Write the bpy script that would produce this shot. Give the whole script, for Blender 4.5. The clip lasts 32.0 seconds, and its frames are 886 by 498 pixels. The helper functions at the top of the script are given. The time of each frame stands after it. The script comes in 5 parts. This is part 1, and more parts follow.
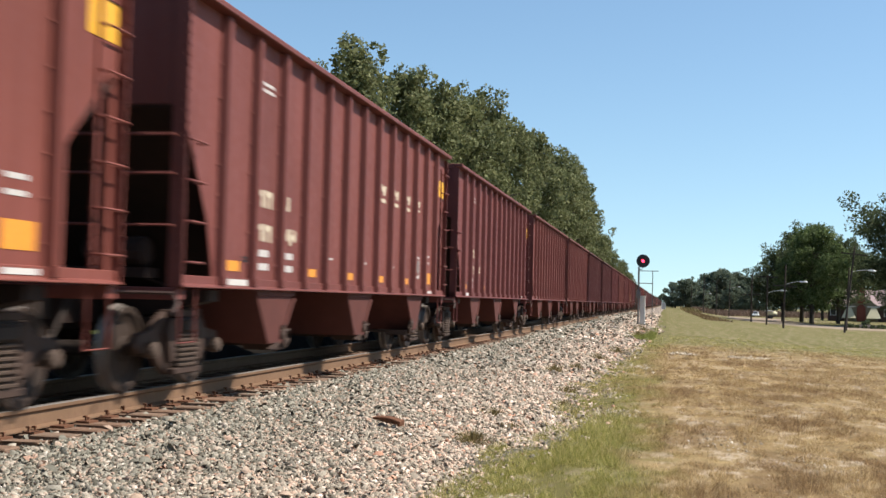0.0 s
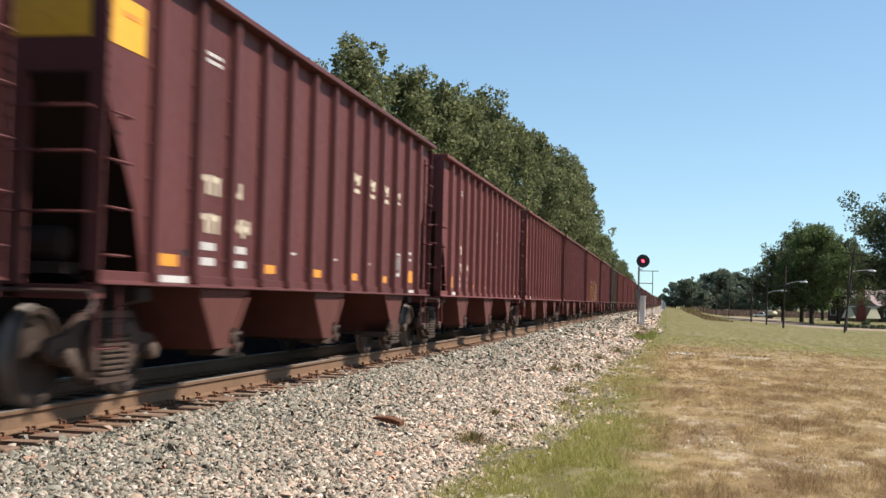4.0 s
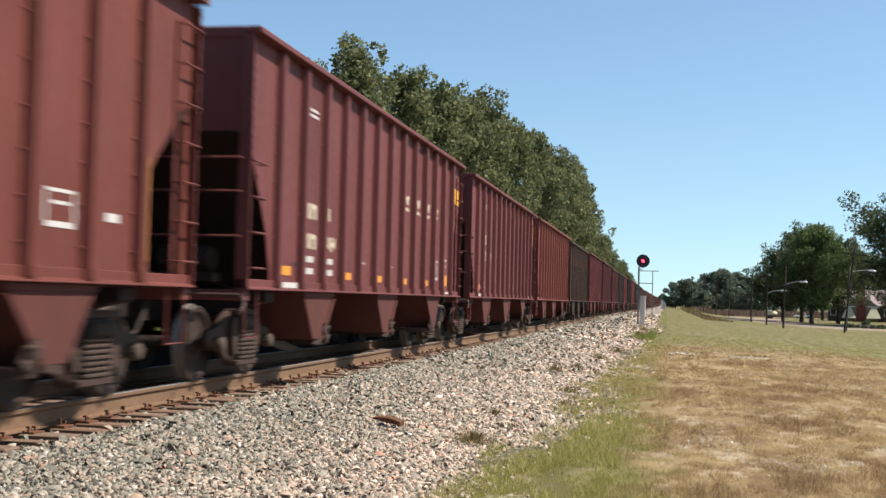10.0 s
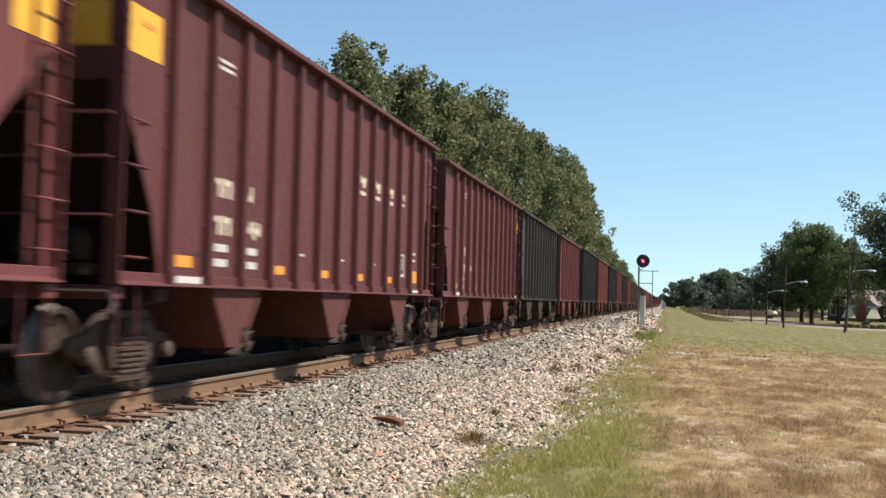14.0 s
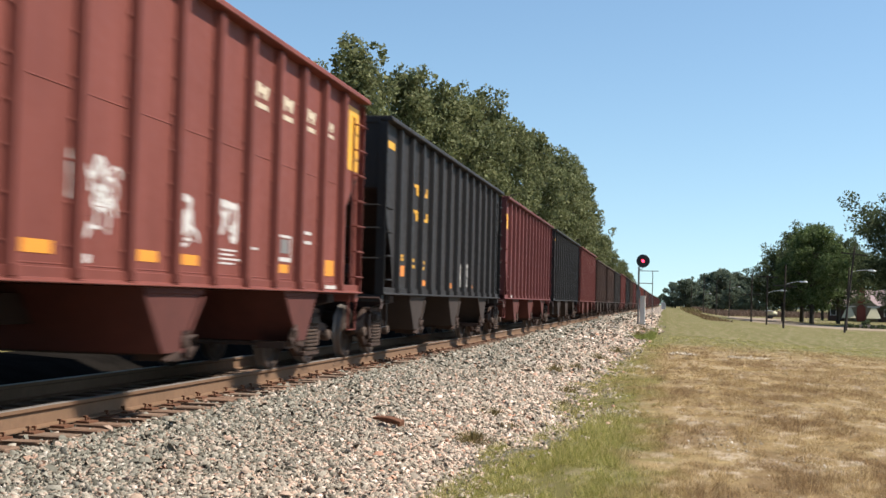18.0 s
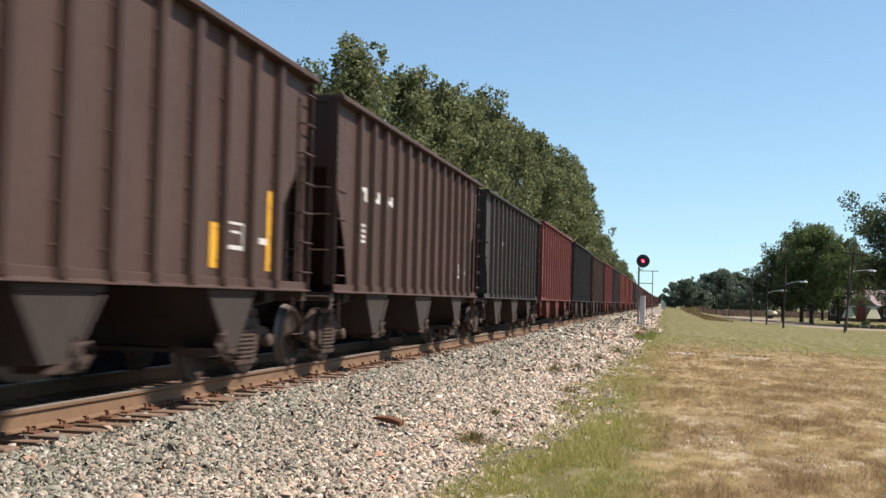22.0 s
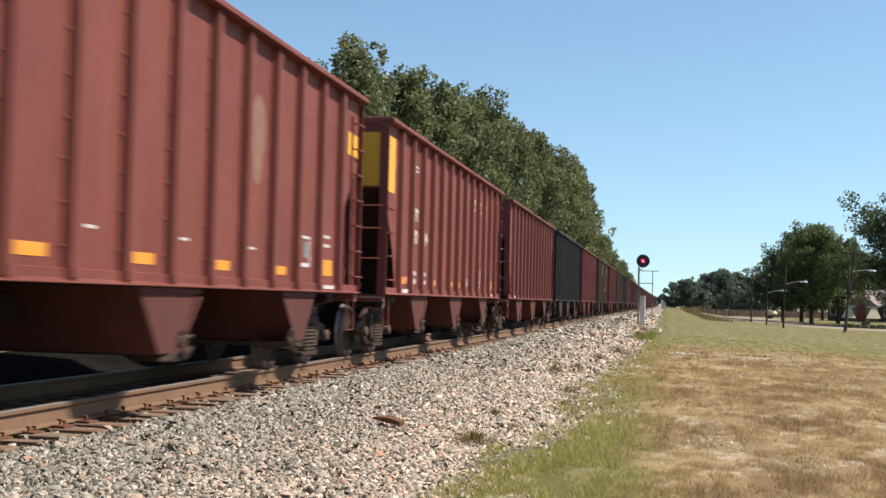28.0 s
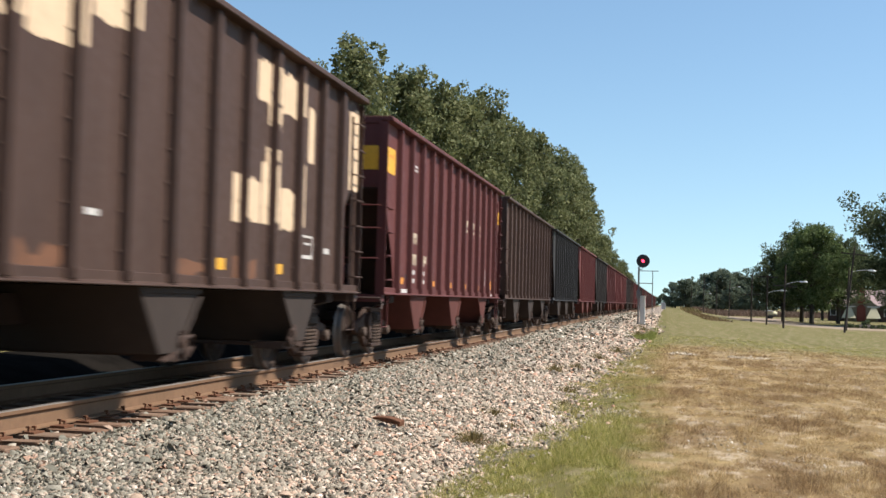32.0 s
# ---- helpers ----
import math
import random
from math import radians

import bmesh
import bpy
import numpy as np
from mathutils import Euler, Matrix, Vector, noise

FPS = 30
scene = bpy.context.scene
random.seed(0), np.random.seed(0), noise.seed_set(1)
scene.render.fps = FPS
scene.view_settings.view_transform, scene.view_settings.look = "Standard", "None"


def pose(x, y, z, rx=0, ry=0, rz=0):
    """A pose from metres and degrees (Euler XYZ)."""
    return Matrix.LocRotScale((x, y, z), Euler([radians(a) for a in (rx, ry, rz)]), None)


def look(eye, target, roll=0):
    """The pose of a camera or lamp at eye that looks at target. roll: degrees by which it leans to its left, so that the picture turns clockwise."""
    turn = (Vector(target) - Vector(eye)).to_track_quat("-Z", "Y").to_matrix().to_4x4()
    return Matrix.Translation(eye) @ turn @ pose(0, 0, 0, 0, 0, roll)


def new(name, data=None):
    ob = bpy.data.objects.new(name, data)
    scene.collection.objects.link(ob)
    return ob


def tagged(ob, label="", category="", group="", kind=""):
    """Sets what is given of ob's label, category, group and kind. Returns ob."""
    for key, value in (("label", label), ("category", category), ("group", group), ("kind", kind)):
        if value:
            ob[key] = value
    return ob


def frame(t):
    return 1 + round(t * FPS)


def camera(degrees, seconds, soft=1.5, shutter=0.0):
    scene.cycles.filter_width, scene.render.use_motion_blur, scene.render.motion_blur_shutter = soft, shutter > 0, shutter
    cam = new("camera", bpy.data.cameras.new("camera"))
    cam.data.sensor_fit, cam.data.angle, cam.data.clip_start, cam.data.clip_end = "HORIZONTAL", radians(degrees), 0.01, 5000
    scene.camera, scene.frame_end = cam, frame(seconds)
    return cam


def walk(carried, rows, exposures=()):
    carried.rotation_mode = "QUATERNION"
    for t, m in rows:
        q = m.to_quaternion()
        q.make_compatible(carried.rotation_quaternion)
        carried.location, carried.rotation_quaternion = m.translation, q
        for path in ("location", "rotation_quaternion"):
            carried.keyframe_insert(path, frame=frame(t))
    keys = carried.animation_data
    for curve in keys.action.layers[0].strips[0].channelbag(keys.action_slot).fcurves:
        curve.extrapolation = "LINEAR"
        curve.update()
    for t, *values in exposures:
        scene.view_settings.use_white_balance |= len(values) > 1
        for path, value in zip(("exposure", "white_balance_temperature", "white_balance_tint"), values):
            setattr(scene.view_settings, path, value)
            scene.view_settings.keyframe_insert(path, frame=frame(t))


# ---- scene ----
EYE = Vector((6.40, 0.0, 1.07))
YAW, PITCH = radians(10.562), radians(2.370)
WAY = Vector((-math.sin(YAW) * math.cos(PITCH), math.cos(YAW) * math.cos(PITCH), math.sin(PITCH)))
cam = camera(40.33, 32.0, soft=1.5, shutter=0.3)
walk(cam, [(0.0, look(EYE, EYE + WAY, 1.452)), (32.0, look(EYE, EYE + WAY, 1.452))], exposures=[(0.0, 0.74), (32.0, 0.74)])

# ---- daylight ----
SUN_TO = Vector((0.62, 0.07, 0.80)).normalized()
world = bpy.data.worlds.new("sky")
scene.world = world
world.use_nodes = True
wn = world.node_tree
sky = wn.nodes.new("ShaderNodeTexSky")
sky.sky_type = "NISHITA"
sky.sun_disc = False
sky.sun_elevation = math.asin(SUN_TO.z)
sky.sun_rotation = math.atan2(SUN_TO.x, SUN_TO.y)
sky.air_density, sky.dust_density, sky.ozone_density = 1.0, 0.45, 1.2
wn.nodes["Background"].inputs["Strength"].default_value = 0.100
tint = wn.nodes.new("ShaderNodeMixRGB")
tint.blend_type = "MULTIPLY"
tint.inputs[0].default_value = 1.0
tint.inputs[2].default_value = (0.94, 1.045, 1.035, 1)
lift = wn.nodes.new("ShaderNodeVectorMath")
lift.inputs[1].default_value = (0, 0, 0.065)
wn.links.new(wn.nodes.new("ShaderNodeTexCoord").outputs["Generated"], lift.inputs[0])
wn.links.new(lift.outputs[0], sky.inputs[0])
wn.links.new(sky.outputs[0], tint.inputs[1])
wn.links.new(tint.outputs[0], wn.nodes["Background"].inputs["Color"])
sun = new("sun", bpy.data.lights.new("sun", "SUN"))
sun.data.energy, sun.data.angle, sun.data.color = 4.9, radians(0.53), (1.0, 0.95, 0.87)
sun.matrix_basis = look(SUN_TO * 60, (0, 0, 0))

# ---- materials ----


BASE_SCALE = 0.80  # even cut to mixed base colours, deepening shade against the raised exposure


class Mat:
    """A small writer of node materials."""

    def __init__(self, name, rough=0.8, metal=0.0, spec=0.5):
        self.m = bpy.data.materials.new(name)
        self.m.use_nodes = True
        self.t = self.m.node_tree
        self.b = self.t.nodes["Principled BSDF"]
        self.b.inputs["Roughness"].default_value = rough
        self.b.inputs["Metallic"].default_value = metal
        self.b.inputs["Specular IOR Level"].default_value = spec

    def n(self, kind, **kw):
        node = self.t.nodes.new("ShaderNode" + kind)
        for k, v in kw.items():
            if k in node.inputs:
                node.inputs[k].default_value = v
        return node

    def link(self, a, b):
        self.t.links.new(a, b)

    def coord(self, what="Object", scale=(1, 1, 1)):
        c = self.n("TexCoord")
        mp = self.n("Mapping", Scale=scale)
        self.link(c.outputs[what], mp.inputs["Vector"])
        return mp.outputs[0]

    def place(self, scale=(1, 1, 1)):
        """World position."""
        g = self.n("NewGeometry")
        mp = self.n("Mapping", Scale=scale)
        self.link(g.outputs["Position"], mp.inputs["Vector"])
        return mp.outputs[0]

    def noise(self, vec, scale, detail=4.0, rough=0.55, warp=0.0):
        t = self.n("TexNoise", Scale=scale, Detail=detail, Roughness=rough, Distortion=warp)
        self.link(vec, t.inputs["Vector"])
        return t.outputs[0]

    def ramp(self, fac, *stops):
        r = self.n("ValToRGB")
        e = r.color_ramp.elements
        while len(e) < len(stops):
            e.new(0.5)
        for i, (p, c) in enumerate(stops):
            e[i].position = p
            e[i].color = (*c, 1) if len(c) == 3 else c
        self.link(fac, r.inputs[0])
        return r.outputs[0]

    def mix(self, fac, a, b, blend="MIX"):
        x = self.n("MixRGB")
        x.blend_type = blend
        for sock, v in ((x.inputs[0], fac), (x.inputs[1], a), (x.inputs[2], b)):
            if isinstance(v, (int, float)):
                sock.default_value = v
            elif isinstance(v, tuple):
                sock.default_value = (*v, 1) if len(v) == 3 else v
            else:
                self.link(v, sock)
        return x.outputs[0]

    def rand(self, what="Object"):
        if what == "Object":
            return self.n("ObjectInfo").outputs["Random"]
        return self.n("NewGeometry").outputs["Random Per Island"]

    def bump(self, height, strength=0.3, dist=0.02):
        b = self.n("Bump", Strength=strength, Distance=dist)
        self.link(height, b.inputs["Height"])
        self.link(b.outputs[0], self.b.inputs["Normal"])

    def base(self, col):
        if isinstance(col, tuple):
            self.b.inputs["Base Color"].default_value = (*col, 1)
        else:
            self.link(self.mix(1.0, col, g3(BASE_SCALE), "MULTIPLY"), self.b.inputs["Base Color"])
        return self

    def rough(self, v):
        self.link(v, self.b.inputs["Roughness"])


def g3(v):
    return (v, v, v)


def car_paint(name, base, rust=0.35, fade=0.35):
    """Old railway paint: faded in streaks, rust blooms, dust towards the bottom seams."""
    m = Mat(name, rough=0.65, spec=0.18)
    v = m.coord()
    streak = m.noise(m.coord(scale=(3.0, 3.0, 0.25)), 1.6, 5, 0.6)
    patch = m.noise(v, 0.45, 3, 0.5)
    fine = m.noise(v, 9.0, 5, 0.6)
    lighter = tuple(min(1, c * 1.5 + 0.012) for c in base)
    darker = tuple(c * 0.66 for c in base)
    c = m.mix(m.ramp(streak, (0.35, g3(0)), (0.75, g3(fade))), base, lighter)
    c = m.mix(m.ramp(patch, (0.42, g3(0)), (0.7, g3(0.55))), c, darker)
    rustc = m.mix(fine, (0.16, 0.06, 0.03), (0.09, 0.045, 0.03))
    blot = m.noise(m.coord(scale=(1.5, 1.5, 0.5)), 2.3, 8, 0.7)
    c = m.mix(m.ramp(blot, (0.66 - 0.14 * rust, g3(0)), (0.74, g3(rust))), c, rustc)
    one = m.rand()
    c = m.mix(0.5, c, m.ramp(one, (0.0, g3(0.44)), (1.0, g3(0.56))), "OVERLAY")
    m.base(c)
    m.rough(m.ramp(fine, (0.3, g3(0.5)), (0.8, g3(0.75))))
    m.bump(m.noise(v, 2.2, 3), 0.12, 0.03)
    return m.m


def worn(name, a, b, rough=0.7, metal=0.0, scale=6.0, bump=0.3, dist=0.01, spec=0.2):
    m = Mat(name, rough=rough, metal=metal, spec=spec)
    v = m.coord()
    n1 = m.noise(v, scale, 6, 0.65)
    n2 = m.noise(v, scale * 0.13, 3, 0.5)
    c = m.mix(n1, a, b)
    c = m.mix(m.ramp(n2, (0.4, g3(0.0)), (0.7, g3(0.6))), c, tuple(0.6 * x for x in a))
    m.base(c)
    m.bump(n1, bump, dist)
    return m.m


def plain(name, col, rough=0.6, metal=0.0, wear=0.25):
    m = Mat(name, rough=rough, metal=metal)
    n1 = m.noise(m.coord(), 7.0, 5, 0.65)
    m.base(m.mix(m.ramp(n1, (0.45, g3(0)), (0.75, g3(wear))), col, tuple(0.45 * x for x in col)))
    return m.m


def island_palette(name, stops, rough=0.85, bump=True, what="Island", tint=0.25, patch=None, spec=0.4, fade=None):
    m = Mat(name, rough=rough, spec=spec)
    c = m.ramp(m.rand(what), *stops)
    n1 = m.noise(m.place(), 60.0, 4, 0.6)
    c = m.mix(tint, c, n1, "OVERLAY")
    if patch:
        big = m.noise(m.place(), patch[0], 3, 0.5)
        c = m.mix(m.ramp(big, (0.42, g3(0)), (0.62, g3(patch[2]))), c, patch[1])
    if fade:
        sep, mr = m.n("SeparateXYZ"), m.n("MapRange")
        m.link(m.place(), sep.inputs[0])
        wob = m.n("Math")
        wob.operation = "MULTIPLY_ADD"
        m.link(m.noise(m.place(), 0.5, 4, 0.6), wob.inputs[0])
        wob.inputs[1].default_value = 3.0
        m.link(sep.outputs[0], wob.inputs[2])
        mr.inputs["From Min"].default_value, mr.inputs["From Max"].default_value = fade
        m.link(wob.outputs[0], mr.inputs["Value"])
        c = m.mix(1.0, c, m.mix(mr.outputs[0], (0.93, 0.91, 0.85), (1.36, 1.22, 1.11)), "MULTIPLY")
    m.base(c)
    if bump:
        m.bump(n1, 0.4, 0.01)
    return m.m


PAINTS = {
    "red": car_paint("oxide_red_paint", (0.146, 0.044, 0.040), 0.18, 0.40),
    "dull": car_paint("dull_red_paint", (0.112, 0.035, 0.032), 0.25, 0.3),
    "orange": car_paint("faded_orange_red_paint", (0.188, 0.054, 0.040), 0.25, 0.5),
    "brick": car_paint("brick_red_paint", (0.168, 0.052, 0.043), 0.18, 0.40),
    "rust": car_paint("rusty_red_paint", (0.149, 0.041, 0.030), 0.75, 0.6),
    "black": car_paint("black_car_paint", (0.030, 0.0268, 0.0262), 0.10, 0.3),
    "grey": car_paint("dark_grey_car_paint", (0.045, 0.0365, 0.0325), 0.35, 0.3),
    "brown": car_paint("brown_car_paint", (0.072, 0.041, 0.031), 0.35, 0.35),
    "soot": car_paint("dark_brown_car_paint", (0.070, 0.040, 0.027), 0.95, 0.4),
}
M_GEAR = worn("grimy_truck_steel", (0.055, 0.038, 0.030), (0.025, 0.018, 0.015), 0.75, 0.0, 9.0)
# Underframe and slope sheets: the car's own shade is mixed into this near-black.
M_UNDER = worn("underframe_shade_steel", (0.042, 0.023, 0.018), (0.020, 0.013, 0.011), 0.8, 0.0, 5.0)
M_SPRING = worn("dusty_spring_steel", (0.145, 0.098, 0.074), (0.065, 0.043, 0.033), 0.7, 0.0, 12.0)
M_WHEEL = worn("brown_wheel_steel", (0.070, 0.045, 0.034), (0.032, 0.022, 0.017), 0.7, 0.1, 8.0)
M_TREAD = plain("polished_wheel_rim", (0.20, 0.17, 0.15), 0.5, 0.6, 0.4)
M_FRAME = worn("dusty_side_frame_steel", (0.095, 0.057, 0.043), (0.045, 0.029, 0.023), 0.8, 0.0, 9.0)
M_RUNG = worn("rubbed_ladder_steel", (0.10, 0.055, 0.045), (0.06, 0.04, 0.035), 0.6, 0.0, 12.0)
M_WHITE = plain("old_white_stencil", (0.62, 0.58, 0.54), 0.7, 0.0, 0.5)
M_CREAM = plain("cream_stencil", (0.60, 0.50, 0.36), 0.7, 0.0, 0.45)
M_YELLOW = plain("yellow_reflective_sheet", (0.80, 0.40, 0.025), 0.5, 0.0, 0.25)
M_AMBER = plain("amber_reflective_sheet", (0.80, 0.30, 0.025), 0.5, 0.0, 0.25)
M_ORANGE = plain("orange_sheet", (0.85, 0.26, 0.03), 0.5, 0.0, 0.2)
M_PINK = plain("pink_spray_paint", (0.65, 0.25, 0.22), 0.6, 0.0, 0.5)
M_PALE = plain("pale_blue_spray_paint", (0.50, 0.62, 0.66), 0.6, 0.0, 0.5)
M_TAN = plain("peeling_tan_paint", (0.72, 0.52, 0.34), 0.7, 0.0, 0.35)
M_COAL = worn("coal_dust", (0.02, 0.02, 0.02), (0.035, 0.033, 0.03), 0.9, 0.0, 20.0)
M_RAILTOP = plain("polished_rail_head", (0.19, 0.16, 0.14), 0.65, 0.15, 0.3)
M_RAIL = worn("rusty_rail_web", (0.26, 0.150, 0.085), (0.15, 0.088, 0.055), 0.85, 0.0, 14.0)
M_SPIKE = worn("rusty_spike_steel", (0.22, 0.095, 0.050), (0.11, 0.054, 0.033), 0.85, 0.0, 18.0)
M_DISC = plain("signal_black_paint", (0.018, 0.018, 0.02), 0.6, 0.0, 0.1)
M_MAST = plain("weathered_galvanised_steel", (0.17, 0.16, 0.155), 0.7, 0.0, 0.3)
M_CASE = plain("pale_grey_cabinet_paint", (0.80, 0.76, 0.70), 0.6, 0.0, 0.2)
# Chute colours taken down in tone: some of the pockets' shade is painted in.
M_CHUTE = worn("dusty_shade_dark_chute", (0.062, 0.044, 0.036), (0.034, 0.025, 0.021), 0.8, 0.0, 4.0)
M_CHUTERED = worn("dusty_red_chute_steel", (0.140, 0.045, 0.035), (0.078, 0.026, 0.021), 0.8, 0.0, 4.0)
M_SILVER = plain("silver_painted_steel", (0.55, 0.56, 0.57), 0.45, 0.3, 0.2)
M_POLE = worn("weathered_utility_pole", (0.085, 0.066, 0.055), (0.05, 0.04, 0.034), 0.9, 0.0, 5.0)


def glow(name, col, power):
    m = Mat(name)
    m.base(col)
    m.b.inputs["Emission Color"].default_value = (*col, 1)
    m.b.inputs["Emission Strength"].default_value = power
    return m.m


M_LAMP = glow("red_signal_light", (1.0, 0.03, 0.07), 5.0)


def tie_wood():
    m = Mat("weathered_tie_wood", rough=0.9)
    v = m.coord(scale=(0.6, 6.0, 6.0))
    gr = m.noise(v, 5.0, 8, 0.7)
    c = m.ramp(gr, (0.3, (0.115, 0.070, 0.046)), (0.7, (0.30, 0.195, 0.130)))
    c = m.mix(m.ramp(m.rand(), (0, g3(0.0)), (1, g3(0.7))), c, (0.19, 0.095, 0.052))
    m.base(c)
    m.bump(gr, 0.7, 0.012)
    return m.m


M_TIE = tie_wood()
STONE = ((0.0, (0.09, 0.086, 0.073)), (0.15, (0.17, 0.160, 0.136)), (0.35, (0.275, 0.258, 0.222)), (0.55, (0.36, 0.332, 0.285)), (0.62, (0.20, 0.190, 0.163)),
         (0.74, (0.40, 0.305, 0.245)), (0.87, (0.49, 0.44, 0.385)), (0.93, (0.36, 0.205, 0.145)), (1.0, (0.74, 0.69, 0.63)))
M_STONE = island_palette("crushed_ballast_stone", STONE, 0.95, tint=0.45, spec=0.12, fade=(3.6, 5.6))


PALE = ((0.0, (0.22, 0.17, 0.11)), (0.4, (0.42, 0.34, 0.24)), (0.8, (0.56, 0.48, 0.38)), (1.0, (0.78, 0.72, 0.63)))
M_PALESTONE = island_palette("pale_gravel", PALE, 0.95, tint=0.3, spec=0.12)
# x from, x to, y from, y to, stones and their size
PATCHES = [(6.5, 7.4, 39.2, 40.6, 420, 0.028), (8.2, 9.7, 38.9, 40.6, 420, 0.026), (5.2, 6.2, 16.8, 18.2, 260, 0.016), (5.1, 5.9, 20, 23, 160, 0.019), (5.3, 6.3, 27, 33, 200, 0.024),
           (4.85, 5.4, 9.3, 10.2, 350, 0.016), (6.4, 7.6, 13.0, 15.6, 110, 0.010), (7.2, 8.8, 11.4, 13.4, 90, 0.009)]


def ballast_bed():
    m = Mat("ballast_between_stones", rough=0.95, spec=0.1)
    v = m.place()
    vo = m.n("TexVoronoi", Scale=17.0)
    m.link(v, vo.inputs["Vector"])
    sep = m.n("SeparateColor")
    m.link(vo.outputs["Color"], sep.inputs[0])
    c = m.ramp(sep.outputs[0], (0.0, (0.18, 0.145, 0.115)), (0.35, (0.38, 0.305, 0.24)), (0.7, (0.54, 0.43, 0.345)), (1.0, (0.72, 0.62, 0.53)))
    d = m.ramp(vo.outputs["Distance"], (0.25, g3(1.0)), (0.6, g3(0.5)))
    m.base(m.mix(1.0, c, d, "MULTIPLY"))
    m.bump(vo.outputs["Distance"], 0.9, -0.05)
    return m.m


M_BED = ballast_bed()
# Dark under-sheet: shade between the stones is put into the grit's colour.
M_GAPS = worn("gap_shade_grit", (0.10, 0.088, 0.072), (0.19, 0.165, 0.135), 1.0, 0.0, 22.0, 0.8, 0.03, 0.0)
M_RUSTGRIT = worn("rust_stained_grit", (0.17, 0.095, 0.058), (0.09, 0.055, 0.038), 1.0, 0.0, 26.0, 0.8, 0.03, 0.0)
# Near-black bed colour stands in for the shade beneath the train.
M_TRAINSHADE = worn("train_shade_ballast", (0.010, 0.009, 0.008), (0.024, 0.020, 0.017), 1.0, 0.0, 14.0, 0.8, 0.03, 0.0)


def along(m, axis, a, b, lo, hi):
    """A value that goes from lo to hi as a world axis goes from a to b."""
    sep = m.n("SeparateXYZ")
    m.link(m.place(), sep.inputs[0])
    r = m.n("MapRange")
    r.interpolation_type = "SMOOTHSTEP"
    for k, v in zip(("From Min", "From Max", "To Min", "To Max"), (a, b, lo, hi)):
        r.inputs[k].default_value = v
    m.link(sep.outputs[axis], r.inputs["Value"])
    return r.outputs[0]


def add(m, *parts):
    out = parts[0]
    for p in parts[1:]:
        q = m.n("Math")
        m.link(out, q.inputs[0])
        m.link(p, q.inputs[1])
        out = q.outputs[0]
    return out


def greenness(m):
    """How green the lawn is: green by the ballast and far off, straw between, in patches."""
    near = m.mix(along(m, 1, 15.0, 22.0, 0.0, 1.0), along(m, 0, 5.5, 7.2, 0.46, 0.0), along(m, 0, 5.3, 7.0, 0.36, 0.0))
    tot = add(m, near, along(m, 1, 40.0, 56.0, 0.0, 0.40), m.noise(m.place(), 1.1, 5, 0.68))
    return m.ramp(tot, (0.62, g3(0.0)), (0.90, g3(0.9)))


def turf(name):
    """Dry late-summer grass: straw with green and brown patches."""
    m = Mat(name, rough=0.95, spec=0.05)
    v = m.place()
    far = along(m, 1, 38.0, 60.0, 0.0, 1.0)
    f = m.noise(v, 42.0, 6, 0.8)
    clump = m.noise(m.place(scale=(1, 0.45, 1)), 6.5, 6, 0.75)
    patch = m.noise(m.place(scale=(1, 0.38, 1)), 1.5, 6, 0.74)
    wide = m.noise(v, 0.22, 4, 0.6)
    straw = m.ramp(f, (0.30, (0.20, 0.136, 0.062)), (0.70, (0.50, 0.360, 0.180)))
    green = m.ramp(f, (0.30, (0.082, 0.080, 0.026)), (0.70, (0.20, 0.18, 0.064)))
    brown = m.ramp(f, (0.30, (0.115, 0.074, 0.038)), (0.70, (0.29, 0.188, 0.096)))
    pale = m.ramp(f, (0.32, (0.26, 0.195, 0.125)), (0.68, (0.62, 0.50, 0.37)))
    c = m.mix(m.ramp(patch, (0.44, g3(0)), (0.58, g3(0.9))), straw, brown)
    c = m.mix(m.ramp(wide, (0.46, g3(0)), (0.60, g3(0.45))), c, brown)
    c = m.mix(greenness(m), c, green)
    stripe = m.noise(m.place(scale=(0.55, 0.012, 1)), 1.0, 1, 0.5)
    c = m.mix(m.mix(1.0, far, m.ramp(stripe, (0.46, g3(0)), (0.54, g3(0.5))), "MULTIPLY"), c, (0.105, 0.105, 0.028))
    c = m.mix(m.mix(1.0, far, m.ramp(stripe, (0.56, g3(0)), (0.62, g3(0.4))), "MULTIPLY"), c, (0.22, 0.18, 0.07))
    c = m.mix(m.mix(1.0, far, g3(0.75), "MULTIPLY"), c, green)
    c = m.mix(m.ramp(clump, (0.34, g3(0.6)), (0.50, g3(0))), c, (0.125, 0.093, 0.046))
    bare = m.noise(m.place(scale=(1, 0.5, 1)), 3.0, 8, 0.78)
    c = m.mix(m.mix(1.0, m.ramp(bare, (0.52, g3(0.0)), (0.60, g3(0.9))), along(m, 0, 6.0, 6.8, 0.35, 1.0), "MULTIPLY"), c, pale)
    m.base(c)
    m.bump(f, 0.5, 0.02)
    return m.m


M_TURF = turf("dry_lawn")


